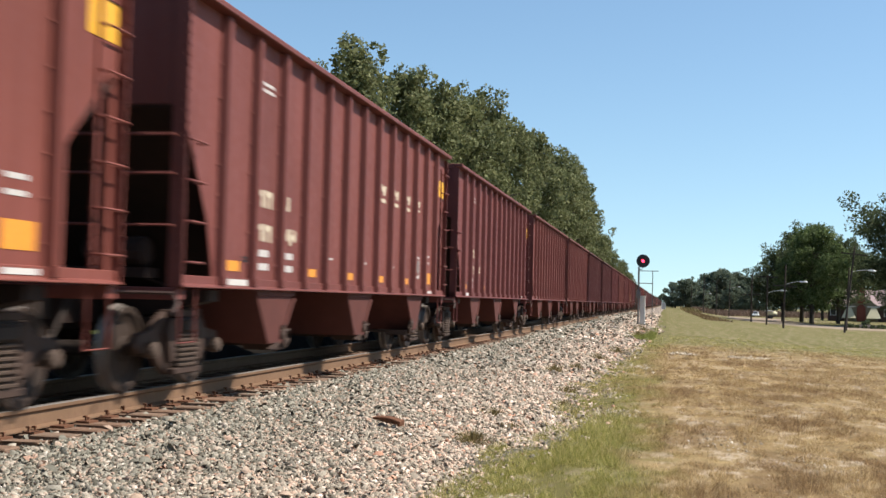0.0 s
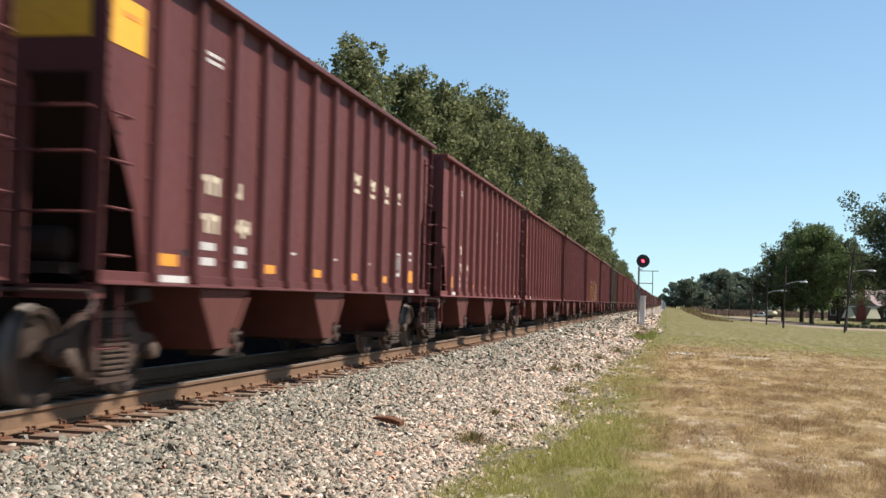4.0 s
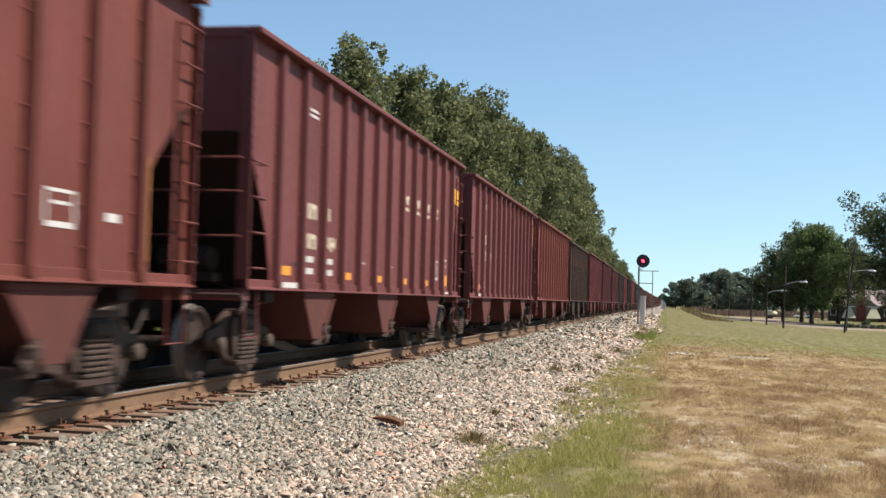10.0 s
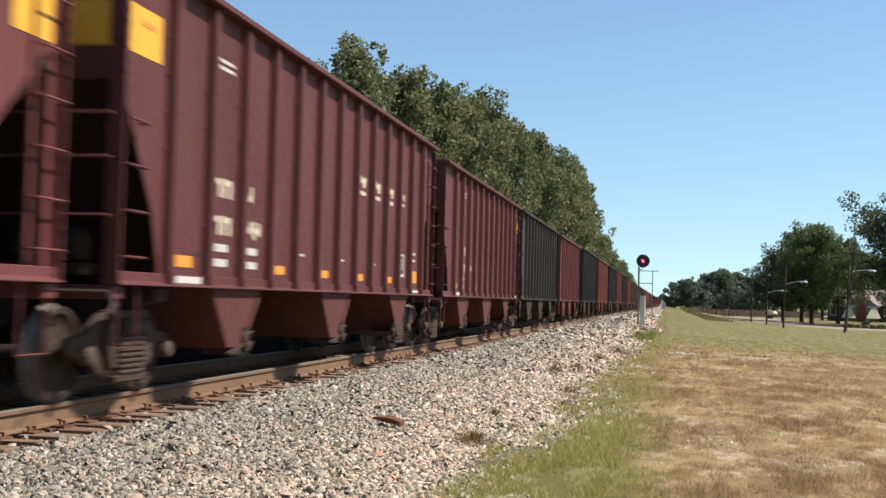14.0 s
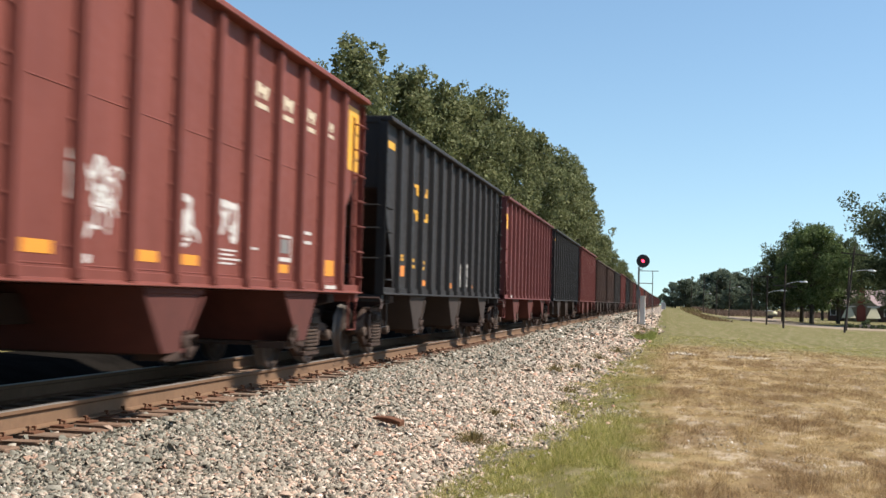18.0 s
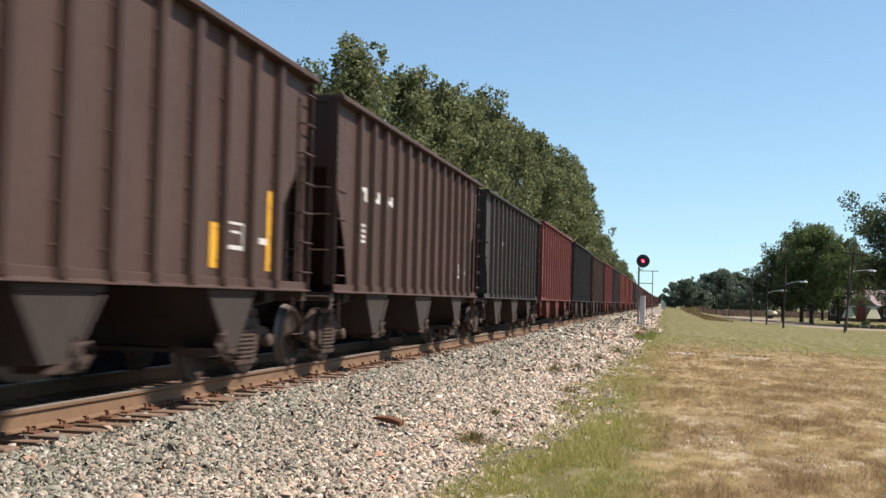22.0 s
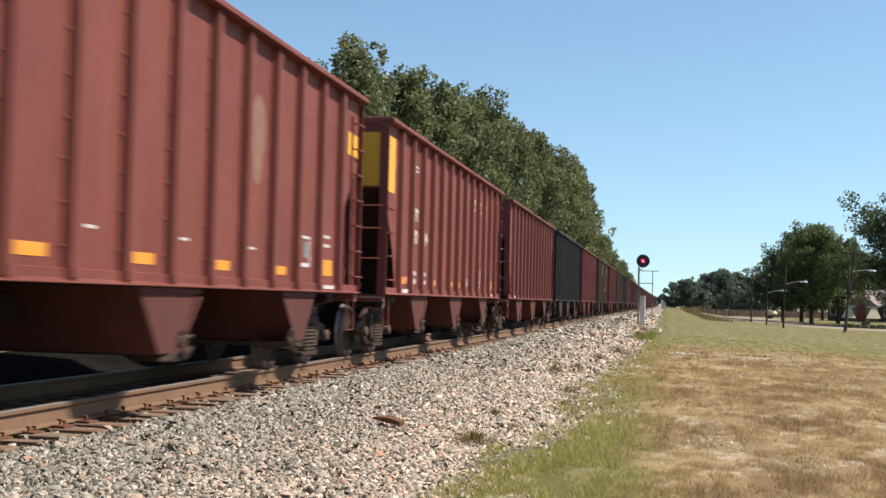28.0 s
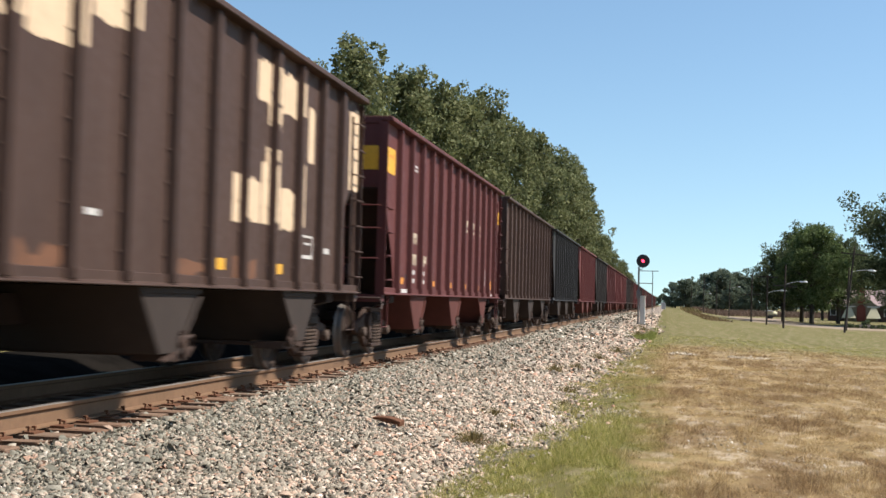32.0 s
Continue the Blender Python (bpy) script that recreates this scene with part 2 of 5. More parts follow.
def blades():
    m = Mat("grass_blade", rough=0.75, spec=0.15)
    r = m.rand("Island")
    straw = m.ramp(r, (0.0, (0.16, 0.10, 0.045)), (0.35, (0.42, 0.29, 0.135)), (0.75, (0.68, 0.49, 0.25)), (1.0, (0.92, 0.74, 0.46)))
    green = m.ramp(r, (0.0, (0.12, 0.13, 0.025)), (0.5, (0.35, 0.35, 0.085)), (0.78, (0.56, 0.50, 0.17)), (1.0, (0.78, 0.66, 0.32)))
    brown = m.ramp(r, (0.0, (0.11, 0.064, 0.032)), (0.6, (0.34, 0.21, 0.105)), (1.0, (0.64, 0.45, 0.24)))
    patch = m.noise(m.place(scale=(1, 0.38, 1)), 1.5, 6, 0.74)
    c = m.mix(m.ramp(patch, (0.44, g3(0)), (0.58, g3(0.9))), straw, brown)
    c = m.mix(greenness(m), c, green)
    m.base(c)
    tr, mx = m.n("BsdfTranslucent"), m.n("MixShader")
    m.link(c, tr.inputs["Color"])
    mx.inputs[0].default_value = 0.45
    m.link(m.b.outputs[0], mx.inputs[1])
    m.link(tr.outputs[0], mx.inputs[2])
    m.link(mx.outputs[0], m.t.nodes["Material Output"].inputs["Surface"])
    return m.m


M_BLADE = blades()


def leaf(name, dark, mid, lit, clear=0.35):
    m = Mat(name, rough=0.65, spec=0.15)
    r = m.rand("Island")
    c = m.ramp(r, (0.0, dark), (0.55, mid), (1.0, lit))
    n = m.noise(m.place(), 0.35, 3, 0.5)
    c = m.mix(m.ramp(n, (0.4, g3(0)), (0.65, g3(0.5))), c, mid)
    m.base(c)
    tr = m.n("BsdfTranslucent")
    m.link(c, tr.inputs["Color"])
    mx = m.n("MixShader")
    mx.inputs[0].default_value = clear
    m.link(m.b.outputs[0], mx.inputs[1])
    m.link(tr.outputs[0], mx.inputs[2])
    m.link(mx.outputs[0], m.t.nodes["Material Output"].inputs["Surface"])
    return m.m


M_LEAF = leaf("poplar_leaf", (0.084, 0.092, 0.038), (0.168, 0.180, 0.076), (0.30, 0.30, 0.15))
M_LEAF2 = leaf("oak_leaf", (0.034, 0.047, 0.022), (0.076, 0.096, 0.042), (0.16, 0.18, 0.090), 0.45)
# Paler, greyer leaf tones carry the distance haze in their colour.
M_LEAF3 = leaf("hazed_far_leaf", (0.105, 0.130, 0.090), (0.148, 0.176, 0.118), (0.19, 0.215, 0.15))
M_BARK = worn("tree_bark", (0.10, 0.082, 0.065), (0.05, 0.042, 0.035), 0.95, 0.0, 8.0, 0.6, 0.03)
M_WEED = leaf("weed_leaf", (0.11, 0.085, 0.035), (0.20, 0.155, 0.065), (0.33, 0.25, 0.12))
M_FARGRASS = leaf("far_grass_leaf", (0.14, 0.16, 0.035), (0.26, 0.28, 0.07), (0.38, 0.37, 0.13))

# ---- mesh helpers ----


class Geo:
    """Collects corners and faces of one mesh; faces carry a material index."""

    def __init__(self):
        self.v, self.f, self.i = [], [], []

    def add(self, vs, fs, mi=0):
        o = len(self.v)
        self.v += [tuple(q) for q in vs]
        self.f += [tuple(o + j for j in q) for q in fs]
        self.i += [mi] * len(fs)
        return self

    def box(self, x0, x1, y0, y1, z0, z1, mi=0):
        return self.prism([(x0, y0), (x1, y0), (x1, y1), (x0, y1)], z0, z1, 2, mi)

    def prism(self, pts, a, b, axis=2, mi=0):
        """A polygon swept from a to b along an axis (0: points are y,z; 1: x,z; 2: x,y)."""
        def put(p, s):
            return {0: (s, p[0], p[1]), 1: (p[0], s, p[1]), 2: (p[0], p[1], s)}[axis]
        n = len(pts)
        vs = [put(p, a) for p in pts] + [put(p, b) for p in pts]
        fs = [tuple(range(n)), tuple(range(2 * n - 1, n - 1, -1))] + [(j, n + j, n + (j + 1) % n, (j + 1) % n) for j in range(n)]
        return self.add(vs, fs, mi)

    def tube(self, pts, r, n=6, mi=0, r2=None):
        """A round bar through points."""
        pts = [Vector(p) for p in pts]
        rings = []
        for j, p in enumerate(pts):
            d = (pts[min(j + 1, len(pts) - 1)] - pts[max(j - 1, 0)]).normalized()
            s = d.cross(Vector((0, 0, 1)) if abs(d.z) < 0.9 else Vector((1, 0, 0))).normalized()
            t = d.cross(s)
            rr = r if r2 is None else r + (r2 - r) * j / (len(pts) - 1)
            rings.append([p + (s * math.cos(2 * math.pi * k / n) + t * math.sin(2 * math.pi * k / n)) * rr for k in range(n)])
        vs = [q for ring in rings for q in ring]
        fs = []
        for j in range(len(pts) - 1):
            for k in range(n):
                fs.append((j * n + k, j * n + (k + 1) % n, (j + 1) * n + (k + 1) % n, (j + 1) * n + k))
        fs += [tuple(range(n - 1, -1, -1)), tuple((len(pts) - 1) * n + k for k in range(n))]
        return self.add(vs, fs, mi)

    def lathe(self, prof, axis=0, n=24, mi=0, centre=(0, 0, 0)):
        """A profile of (along, radius) turned round an axis."""
        vs = []
        for a, r in prof:
            for k in range(n):
                c, s = r * math.cos(2 * math.pi * k / n), r * math.sin(2 * math.pi * k / n)
                q = {0: (a, c, s), 1: (c, a, s), 2: (c, s, a)}[axis]
                vs.append((q[0] + centre[0], q[1] + centre[1], q[2] + centre[2]))
        fs = []
        for j in range(len(prof) - 1):
            for k in range(n):
                fs.append((j * n + k, j * n + (k + 1) % n, (j + 1) * n + (k + 1) % n, (j + 1) * n + k))
        fs += [tuple(range(n - 1, -1, -1)), tuple((len(prof) - 1) * n + k for k in range(n))]
        return self.add(vs, fs, mi)

    def mesh(self, name, mats, smooth=False, bevel=0.0):
        me = bpy.data.meshes.new(name)
        me.from_pydata(self.v, [], self.f)
        for m in mats if isinstance(mats, (list, tuple)) else [mats]:
            me.materials.append(m)
        if any(self.i):
            me.polygons.foreach_set("material_index", self.i)
        bm = bmesh.new()
        bm.from_mesh(me)
        bmesh.ops.recalc_face_normals(bm, faces=bm.faces)
        if bevel:
            bmesh.ops.bevel(bm, geom=bm.edges[:], offset=bevel, segments=1, affect="EDGES", clamp_overlap=True)
        for f in bm.faces:
            f.smooth = smooth
        bm.to_mesh(me)
        bm.free()
        return me


def raw_mesh(name, verts, faces, mat):
    """A big mesh straight from arrays; faces all have the same number of corners."""
    me = bpy.data.meshes.new(name)
    nf, k = faces.shape
    me.vertices.add(len(verts))
    me.vertices.foreach_set("co", verts.astype(np.float32).ravel())
    me.loops.add(nf * k)
    me.loops.foreach_set("vertex_index", faces.astype(np.int32).ravel())
    me.polygons.add(nf)
    me.polygons.foreach_set("loop_start", np.arange(0, nf * k, k, dtype=np.int32))
    me.polygons.foreach_set("loop_total", np.full(nf, k, dtype=np.int32))
    me.update(calc_edges=True)
    me.validate()
    me.materials.append(mat)
    return me


def put(name, me, parent=None, at=None, mat=None, label=""):
    """One object on a mesh; mat: a material of this object's own."""
    ob = new(name, me)
    if at is not None:
        ob.matrix_basis = at if isinstance(at, Matrix) else Matrix.Translation(at)
    if parent is not None:
        ob.parent = parent
    if mat is not None:
        ob.material_slots[0].link = "OBJECT"
        ob.material_slots[0].material = mat
    if label:
        ob["label"] = label
    return ob


def smooth(a, b, x):
    s = min(1.0, max(0.0, (x - a) / (b - a)))
    return s * s * (3 - 2 * s)


def toe(y):
    """Where the ballast ends on the near side."""
    t = 4.86 + 0.10 * math.sin(y * 0.9 + 1.0) + 0.07 * math.sin(y * 2.1) + 0.06 * math.sin(y * 5.3)
    return t - 0.14 * math.exp(-((y - 13.4) / 1.6) ** 2) - 0.08 * (1 - smooth(11, 14, y)) + 0.36 * smooth(12.2, 14.0, y) - 0.34 * smooth(16, 21, y) + 0.42 * smooth(24, 42, y) - 0.75 * smooth(52, 56, y) * (1 - smooth(60, 66, y)) + 0.5 * smooth(62, 70, y) * (1 - smooth(74, 90, y))


def ground_z(x, y):
    """Height of the ground sheet; the rail tops are at 0."""
    far = math.hypot(x - 6.4, y)
    z = -0.50 - 0.72 * smooth(7, 60, far) * smooth(5.2, 26, x)
    z += 0.035 * math.sin(x * 0.7 + y * 0.13) * smooth(6, 9, x)
    if x < 5.4:
        z = min(z, -0.56)
    z -= 1.1 * smooth(230, 380, y) * smooth(14, 24, x)
    if x < -4:
        z -= 0.25 * smooth(4, 8, -x)
    return z


def bed_z(x, y):
    """Height of the ballast."""
    if x < 0:
        return -0.262 - 0.10 * smooth(1.4, 2.0, -x) + 0.36 * smooth(2.2, 3.6, -x)
    t = toe(y)
    return -0.262 - 0.255 * max(0.0, (x - 1.45) / (t - 1.45)) ** 1.1 if x > 1.45 else -0.262



TOE_Y = np.linspace(-60, 900, 9601)
TOE_X = np.array([toe(y) for y in TOE_Y])


def smooth_v(a, b, x):
    t = np.clip((x - a) / (b - a), 0, 1)
    return t * t * (3 - 2 * t)


def surface_v(x, y):
    """Heights of the ballast shoulder or the lawn, whichever is on top, for arrays on the near side."""
    t = np.interp(y, TOE_Y, TOE_X)
    z = -0.50 - 0.72 * smooth_v(7, 60, np.hypot(x - 6.4, y)) * smooth_v(5.2, 26, x) + 0.035 * np.sin(x * 0.7 + y * 0.13) * smooth_v(6, 9, x)
    z = np.where(x < 5.4, np.minimum(z, -0.56), z)
    b = np.where(x > 1.45, -0.262 - 0.255 * np.maximum(0, (x - 1.45) / (t - 1.45)) ** 1.1, -0.262)
    return np.where(x < t, np.maximum(b, z), z), t


def lumps(x, y, size, seed):
    """Smooth random values from -1 to 1 on a grid of that size."""
    r = np.random.default_rng(seed).uniform(-1, 1, (256, 256))
    u, v = x / size, y / size
    i, j = np.floor(u).astype(int), np.floor(v).astype(int)
    a, b = u - i, v - j
    a, b = a * a * (3 - 2 * a), b * b * (3 - 2 * b)
    return (r[i % 256, j % 256] * (1 - a) * (1 - b) + r[(i + 1) % 256, j % 256] * a * (1 - b) + r[i % 256, (j + 1) % 256] * (1 - a) * b + r[(i + 1) % 256, (j + 1) % 256] * a * b)

# ---- ground and track bed ----


def ground_sheet():
    xs = np.unique(np.r_[np.linspace(-2600, -120, 14), np.linspace(-120, -20, 14), np.linspace(-20, 3.6, 14), np.linspace(3.6, 20, 70),
                         np.linspace(20, 160, 50), np.linspace(160, 2600, 14)])
    ys = np.unique(np.r_[np.linspace(-400, -10, 8), np.linspace(-10, 60, 120), np.linspace(60, 260, 60), np.linspace(260, 4200, 24)])
    v = np.array([(x, y, ground_z(x, y) + (0.012 * noise.noise((x * 0.5, y * 0.5, 3)) if 4.8 < x < 20 and y < 60 else 0))
                  for y in ys for x in xs])
    nx = len(xs)
    f = np.array([(j * nx + i, j * nx + i + 1, (j + 1) * nx + i + 1, (j + 1) * nx + i) for j in range(len(ys) - 1) for i in range(nx - 1)])
    me = raw_mesh("ground", v, f, M_TURF)
    me.polygons.foreach_set("use_smooth", [True] * len(me.polygons))
    return tagged(new("ground", me), "dry mown grass beside the railway", "ground", kind="structure")


ground_sheet()


def ballast():
    ys = np.unique(np.r_[np.linspace(-60, 0, 12), np.linspace(0, 90, 180), np.linspace(90, 900, 90)])
    offs = [-4.4, -7.6, -5.2, -4.5, -3.2, -2.7, -2.2, -1.4, -0.8, 0.0, 0.70, 1.45]
    v = []
    for y in ys:
        t = toe(y)
        row = [(x, bed_z(x, y)) for x in offs] + [(1.45 + (t - 1.45) * k / 8, bed_z(1.45 + (t - 1.45) * k / 8, y)) for k in range(1, 9)] + [(t + 0.35, -0.78)]
        row[0] = (-8.6, -0.95)
        row[1] = (-7.9, -0.30)
        v += [(x, y, z) for x, z in row]
    n = 21
    f = np.array([(j * n + i, j * n + i + 1, (j + 1) * n + i + 1, (j + 1) * n + i) for j in range(len(ys) - 1) for i in range(n - 1)])
    me = raw_mesh("ballast", np.array(v), f, M_BED)
    me.materials.append(M_TRAINSHADE)
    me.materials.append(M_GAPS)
    me.materials.append(M_TURF)
    me.materials.append(M_RUSTGRIT)
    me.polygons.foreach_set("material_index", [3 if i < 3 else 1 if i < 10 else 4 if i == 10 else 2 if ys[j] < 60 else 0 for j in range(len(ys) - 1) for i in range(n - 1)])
    return tagged(new("ballast_bed", me), "pale crushed stone ballast under the track", "ballast", kind="structure")


bed = ballast()
rng = np.random.default_rng(7)
WEDGE = np.array([(0, 1, 5), (0, 5, 4), (2, 3, 4), (2, 4, 5), (1, 2, 5), (3, 0, 4)])
SLAB = np.array([(3, 4, 5), (0, 1, 4), (0, 4, 3), (1, 2, 5), (1, 5, 4), (2, 0, 3), (2, 3, 5)])
SHAPES = []
for q in range(12):
    if q < 6:  # flat shards with a sloping top
        a = np.array([0, 2.1, 4.2]) + rng.uniform(-0.5, 0.5, 3)
        low = np.stack([np.cos(a), np.sin(a), a * 0 - 0.5], 1)
        top = np.stack([np.cos(a) * 0.8, np.sin(a) * 0.8, rng.uniform(0.15, 0.6, 3)], 1) + rng.uniform(-0.16, 0.16, (3, 3))
        SHAPES.append(np.r_[low, top] * (1.25, rng.uniform(0.55, 0.9), rng.uniform(0.5, 0.8)))
    else:  # broken blocks with a ridge
        c = np.array([(-1, -0.6, -0.5), (1, -0.6, -0.5), (1, 0.6, -0.5), (-1, 0.6, -0.5), (-0.6, 0.1, 0.45), (0.5, -0.1, 0.45)], float)
        SHAPES.append((c + rng.uniform(-0.2, 0.2, c.shape)) * (0.98, rng.uniform(0.75, 1.05), rng.uniform(0.65, 0.95)))


def turns(n):
    """Random turns about the upright, with a tilt."""
    a, b, t = rng.uniform(0, 2 * np.pi, n), rng.uniform(0, 2 * np.pi, n), rng.normal(0, 0.75, n)
    ca, sa, o, l = np.cos(a), np.sin(a), np.zeros(n), np.ones(n)
    Z = np.stack([np.stack([ca, -sa, o], -1), np.stack([sa, ca, o], -1), np.stack([o, o, l], -1)], 1)
    x, y, c, s = np.cos(b), np.sin(b), np.cos(t), np.sin(t)
    T = np.stack([np.stack([c + x * x * (1 - c), x * y * (1 - c), y * s], -1), np.stack([x * y * (1 - c), c + y * y * (1 - c), -x * s], -1), np.stack([-y * s, x * s, c], -1)], 1)
    return T @ Z


def scatter_stones(name, rows, label):
    """rows: y from, y to, stones a square metre, size, x from."""
    P, S = [], []
    for y0, y1, dens, size, x0 in rows:
        n = int((y1 - y0) * 4.6 * dens)
        y = rng.uniform(y0, y1, n)
        t = np.interp(y, TOE_Y, TOE_X)
        x = x0 + (t + 0.75 - x0) * rng.uniform(0, 1, n)
        keep = rng.uniform(0, 1, n) < 1 / (1 + np.exp((x - t + 0.17) / 0.12))
        x, y = x[keep], y[keep]
        P.append(np.stack([x, y, surface_v(x, y)[0] + 0.006 * lumps(x, y, 0.35, 3)], 1))
        S += list(size * np.minimum(rng.lognormal(0, 0.36, len(x)), 1.9))
    P, S = np.concatenate(P), np.array(S)
    R = turns(len(P))
    kind = np.sort(rng.integers(0, 12, len(P)))
    V = np.stack(SHAPES)[kind] * S[:, None, None]
    V = np.einsum("nij,nkj->nki", R, V)
    P[:, 2] += S * rng.uniform(0.0, 1.0, len(P)) ** 2 * 1.1
    V += P[:, None, :]
    o = np.arange(len(P)) * 6
    F = [(o[kind < 6][:, None, None] + SLAB[None]).reshape(-1, 3), (o[kind >= 6][:, None, None] + WEDGE[None]).reshape(-1, 3)]
    me = raw_mesh(name, V.reshape(-1, 3), np.concatenate(F), M_STONE)
    return tagged(new(name, me), label, "ballast", kind="stuff")


scatter_stones("ballast_stones", [(7.2, 14, 4900, 0.0187, 1.27), (14, 24, 2900, 0.0228, 1.27), (24, 45, 1100, 0.032, 1.27), (45, 95, 250, 0.064, 1.27), (95, 170, 60, 0.11, 1.27), (7.6, 30, 130, 0.028, 0.84)],
               "grey, white and pinkish crushed stones of the ballast shoulder")


def gravel_patch(x0, x1, y0, y1, n, size):
    """Stones strewn over the lawn in an uneven patch."""
    u, v = rng.normal(0, 0.33, n), rng.normal(0, 0.33, n)
    x, y = (x0 + x1) / 2 + u * (x1 - x0) / 2 * 1.2, (y0 + y1) / 2 + v * (y1 - y0) / 2 * 1.2
    S = size * rng.lognormal(0, 0.35, n)
    P = np.array([(a, b, max(ground_z(a, b), bed_z(a, b) if a < toe(b) else -9) + 0.012) for a, b in zip(x, y)])
    V = np.einsum("nij,nkj->nki", turns(n), np.stack(SHAPES[6:])[rng.integers(0, 6, n)] * S[:, None, None]) + P[:, None, :]
    F = ((np.arange(n) * 6)[:, None, None] + WEDGE[None]).reshape(-1, 3)
    tagged(new("gravel_patch", raw_mesh("gravel_patch", V.reshape(-1, 3), F, M_PALESTONE)), "pale gravel strewn over the dry lawn", "gravel", kind="stuff")


for row in PATCHES:
    gravel_patch(*row)

# ---- track ----
track = tagged(new("railway_track"), "rusty steel rails on weathered wooden ties", "railway track", kind="structure")
RAIL = [(-0.075, -0.20), (0.075, -0.20), (0.075, -0.187), (0.012, -0.170), (0.009, -0.056), (0.035, -0.038), (0.038, -0.006), (0.031, 0.0),
        (-0.031, 0.0), (-0.038, -0.006), (-0.035, -0.038), (-0.009, -0.056), (-0.012, -0.170), (-0.075, -0.187)]
for side in (1, -1):
    g = Geo()
    ys = list(np.linspace(-40, 120, 60)) + list(np.linspace(130, 900, 40))
    n = len(RAIL)
    vs = [(side * 0.755 + a, y, b) for y in ys for a, b in RAIL]
    g.add(vs, [(j * n + k, j * n + (k + 1) % n, (j + 1) * n + (k + 1) % n, (j + 1) * n + k) for j in range(len(ys) - 1) for k in range(n)])
    g.i = [1 if k in (6, 7, 8) else 0 for j in range(len(ys) - 1) for k in range(n)]
    put("rail", g.mesh("rail", [M_RAIL, M_RAILTOP]), track)
TIE = [Geo().box(-1.30, 1.30, -0.115, 0.115, -0.38, -0.212).mesh("tie", M_TIE, bevel=0.012)]
for q in range(3):
    me = TIE[0].copy()
    for vtx in me.vertices:
        vtx.co += Vector((rng.uniform(-0.03, 0.03), rng.uniform(-0.014, 0.014), rng.uniform(-0.012, 0.006)))
    TIE.append(me)
PLATE = Geo().box(-0.19, 0.19, -0.095, 0.095, -0.212, -0.192).mesh("tie_plate", M_SPIKE)
g = Geo()
g.box(-0.008, 0.008, -0.008, 0.008, -0.215, -0.176).box(-0.026, 0.012, -0.013, 0.013, -0.184, -0.168)
SPIKE = g.mesh("spike", M_SPIKE)
TIE_Y = [3.0 + 0.495 * i + float(rng.uniform(-0.03, 0.03)) for i in range(240)]
for i, y in enumerate(TIE_Y):
    tie = put("tie", TIE[i % 4], track, pose(float(rng.uniform(-0.05, 0.05)), y, float(rng.uniform(-0.008, 0.004)), 0, 0, float(rng.uniform(-1.6, 1.6))))
    if y < 42:
        put("tie_plate", PLATE, tie, (0.755, 0, 0))
        if y < 30:
            for sx, sy, up in ((0.865, 0.055, 0.0), (0.875, -0.06, 0.02), (0.66, 0.02, 0.0)):
                put("spike", SPIKE, tie, pose(sx + float(rng.uniform(-0.01, 0.01)), sy, float(rng.uniform(0, 0.02)) + up, float(rng.uniform(-8, 8)), float(rng.uniform(-8, 8)), 0))
g = Geo()
for i in range(900):
    y = TIE_Y[-1] + 0.495 * (i + 1)
    g.box(-1.3, 1.3, y - 0.115, y + 0.115, -0.3, -0.212)
tagged(put("distant_ties", g.mesh("distant_ties", M_TIE), track), kind="stuff")

# ---- hopper cars ----
SPEED = 20.596
FRONT = [-4.6, 11.55, 27.75, 43.96, 59.98, 75.81, 92.12, 108.19, 124.14, 140.08, 156.19, 172.21, 188.87, 204.11, 219.46, 235.73, 251.71, 267.51, 282.65,
         298.46, 314.42, 328.87, 343.85, 358.52, 374.79, 391.15, 407.09, 423.23, 439.59, 455.35, 470.34, 485.33, 500.42, 516.58, 533.07,
         548.56, 564.61, 580.66, 597.25, 613.94, 630.23, 646.61, 663.06, 679.53, 695.52]
SILL = 1.14
MESH = {}


def cached(key, make):
    if key not in MESH:
        MESH[key] = make()
    return MESH[key]


RIBS = {14.76: (13, 1.15, 1.035), 13.70: (12, 1.47, 0.997), 13.72: (13, 1.40, 0.91), 12.76: (12, 1.42, 0.90)}


def rib_y(B, i):
    """Where rib i stands along a body of length B; the panel before rib i has the number i."""
    return RIBS[B][1] + i * RIBS[B][2]


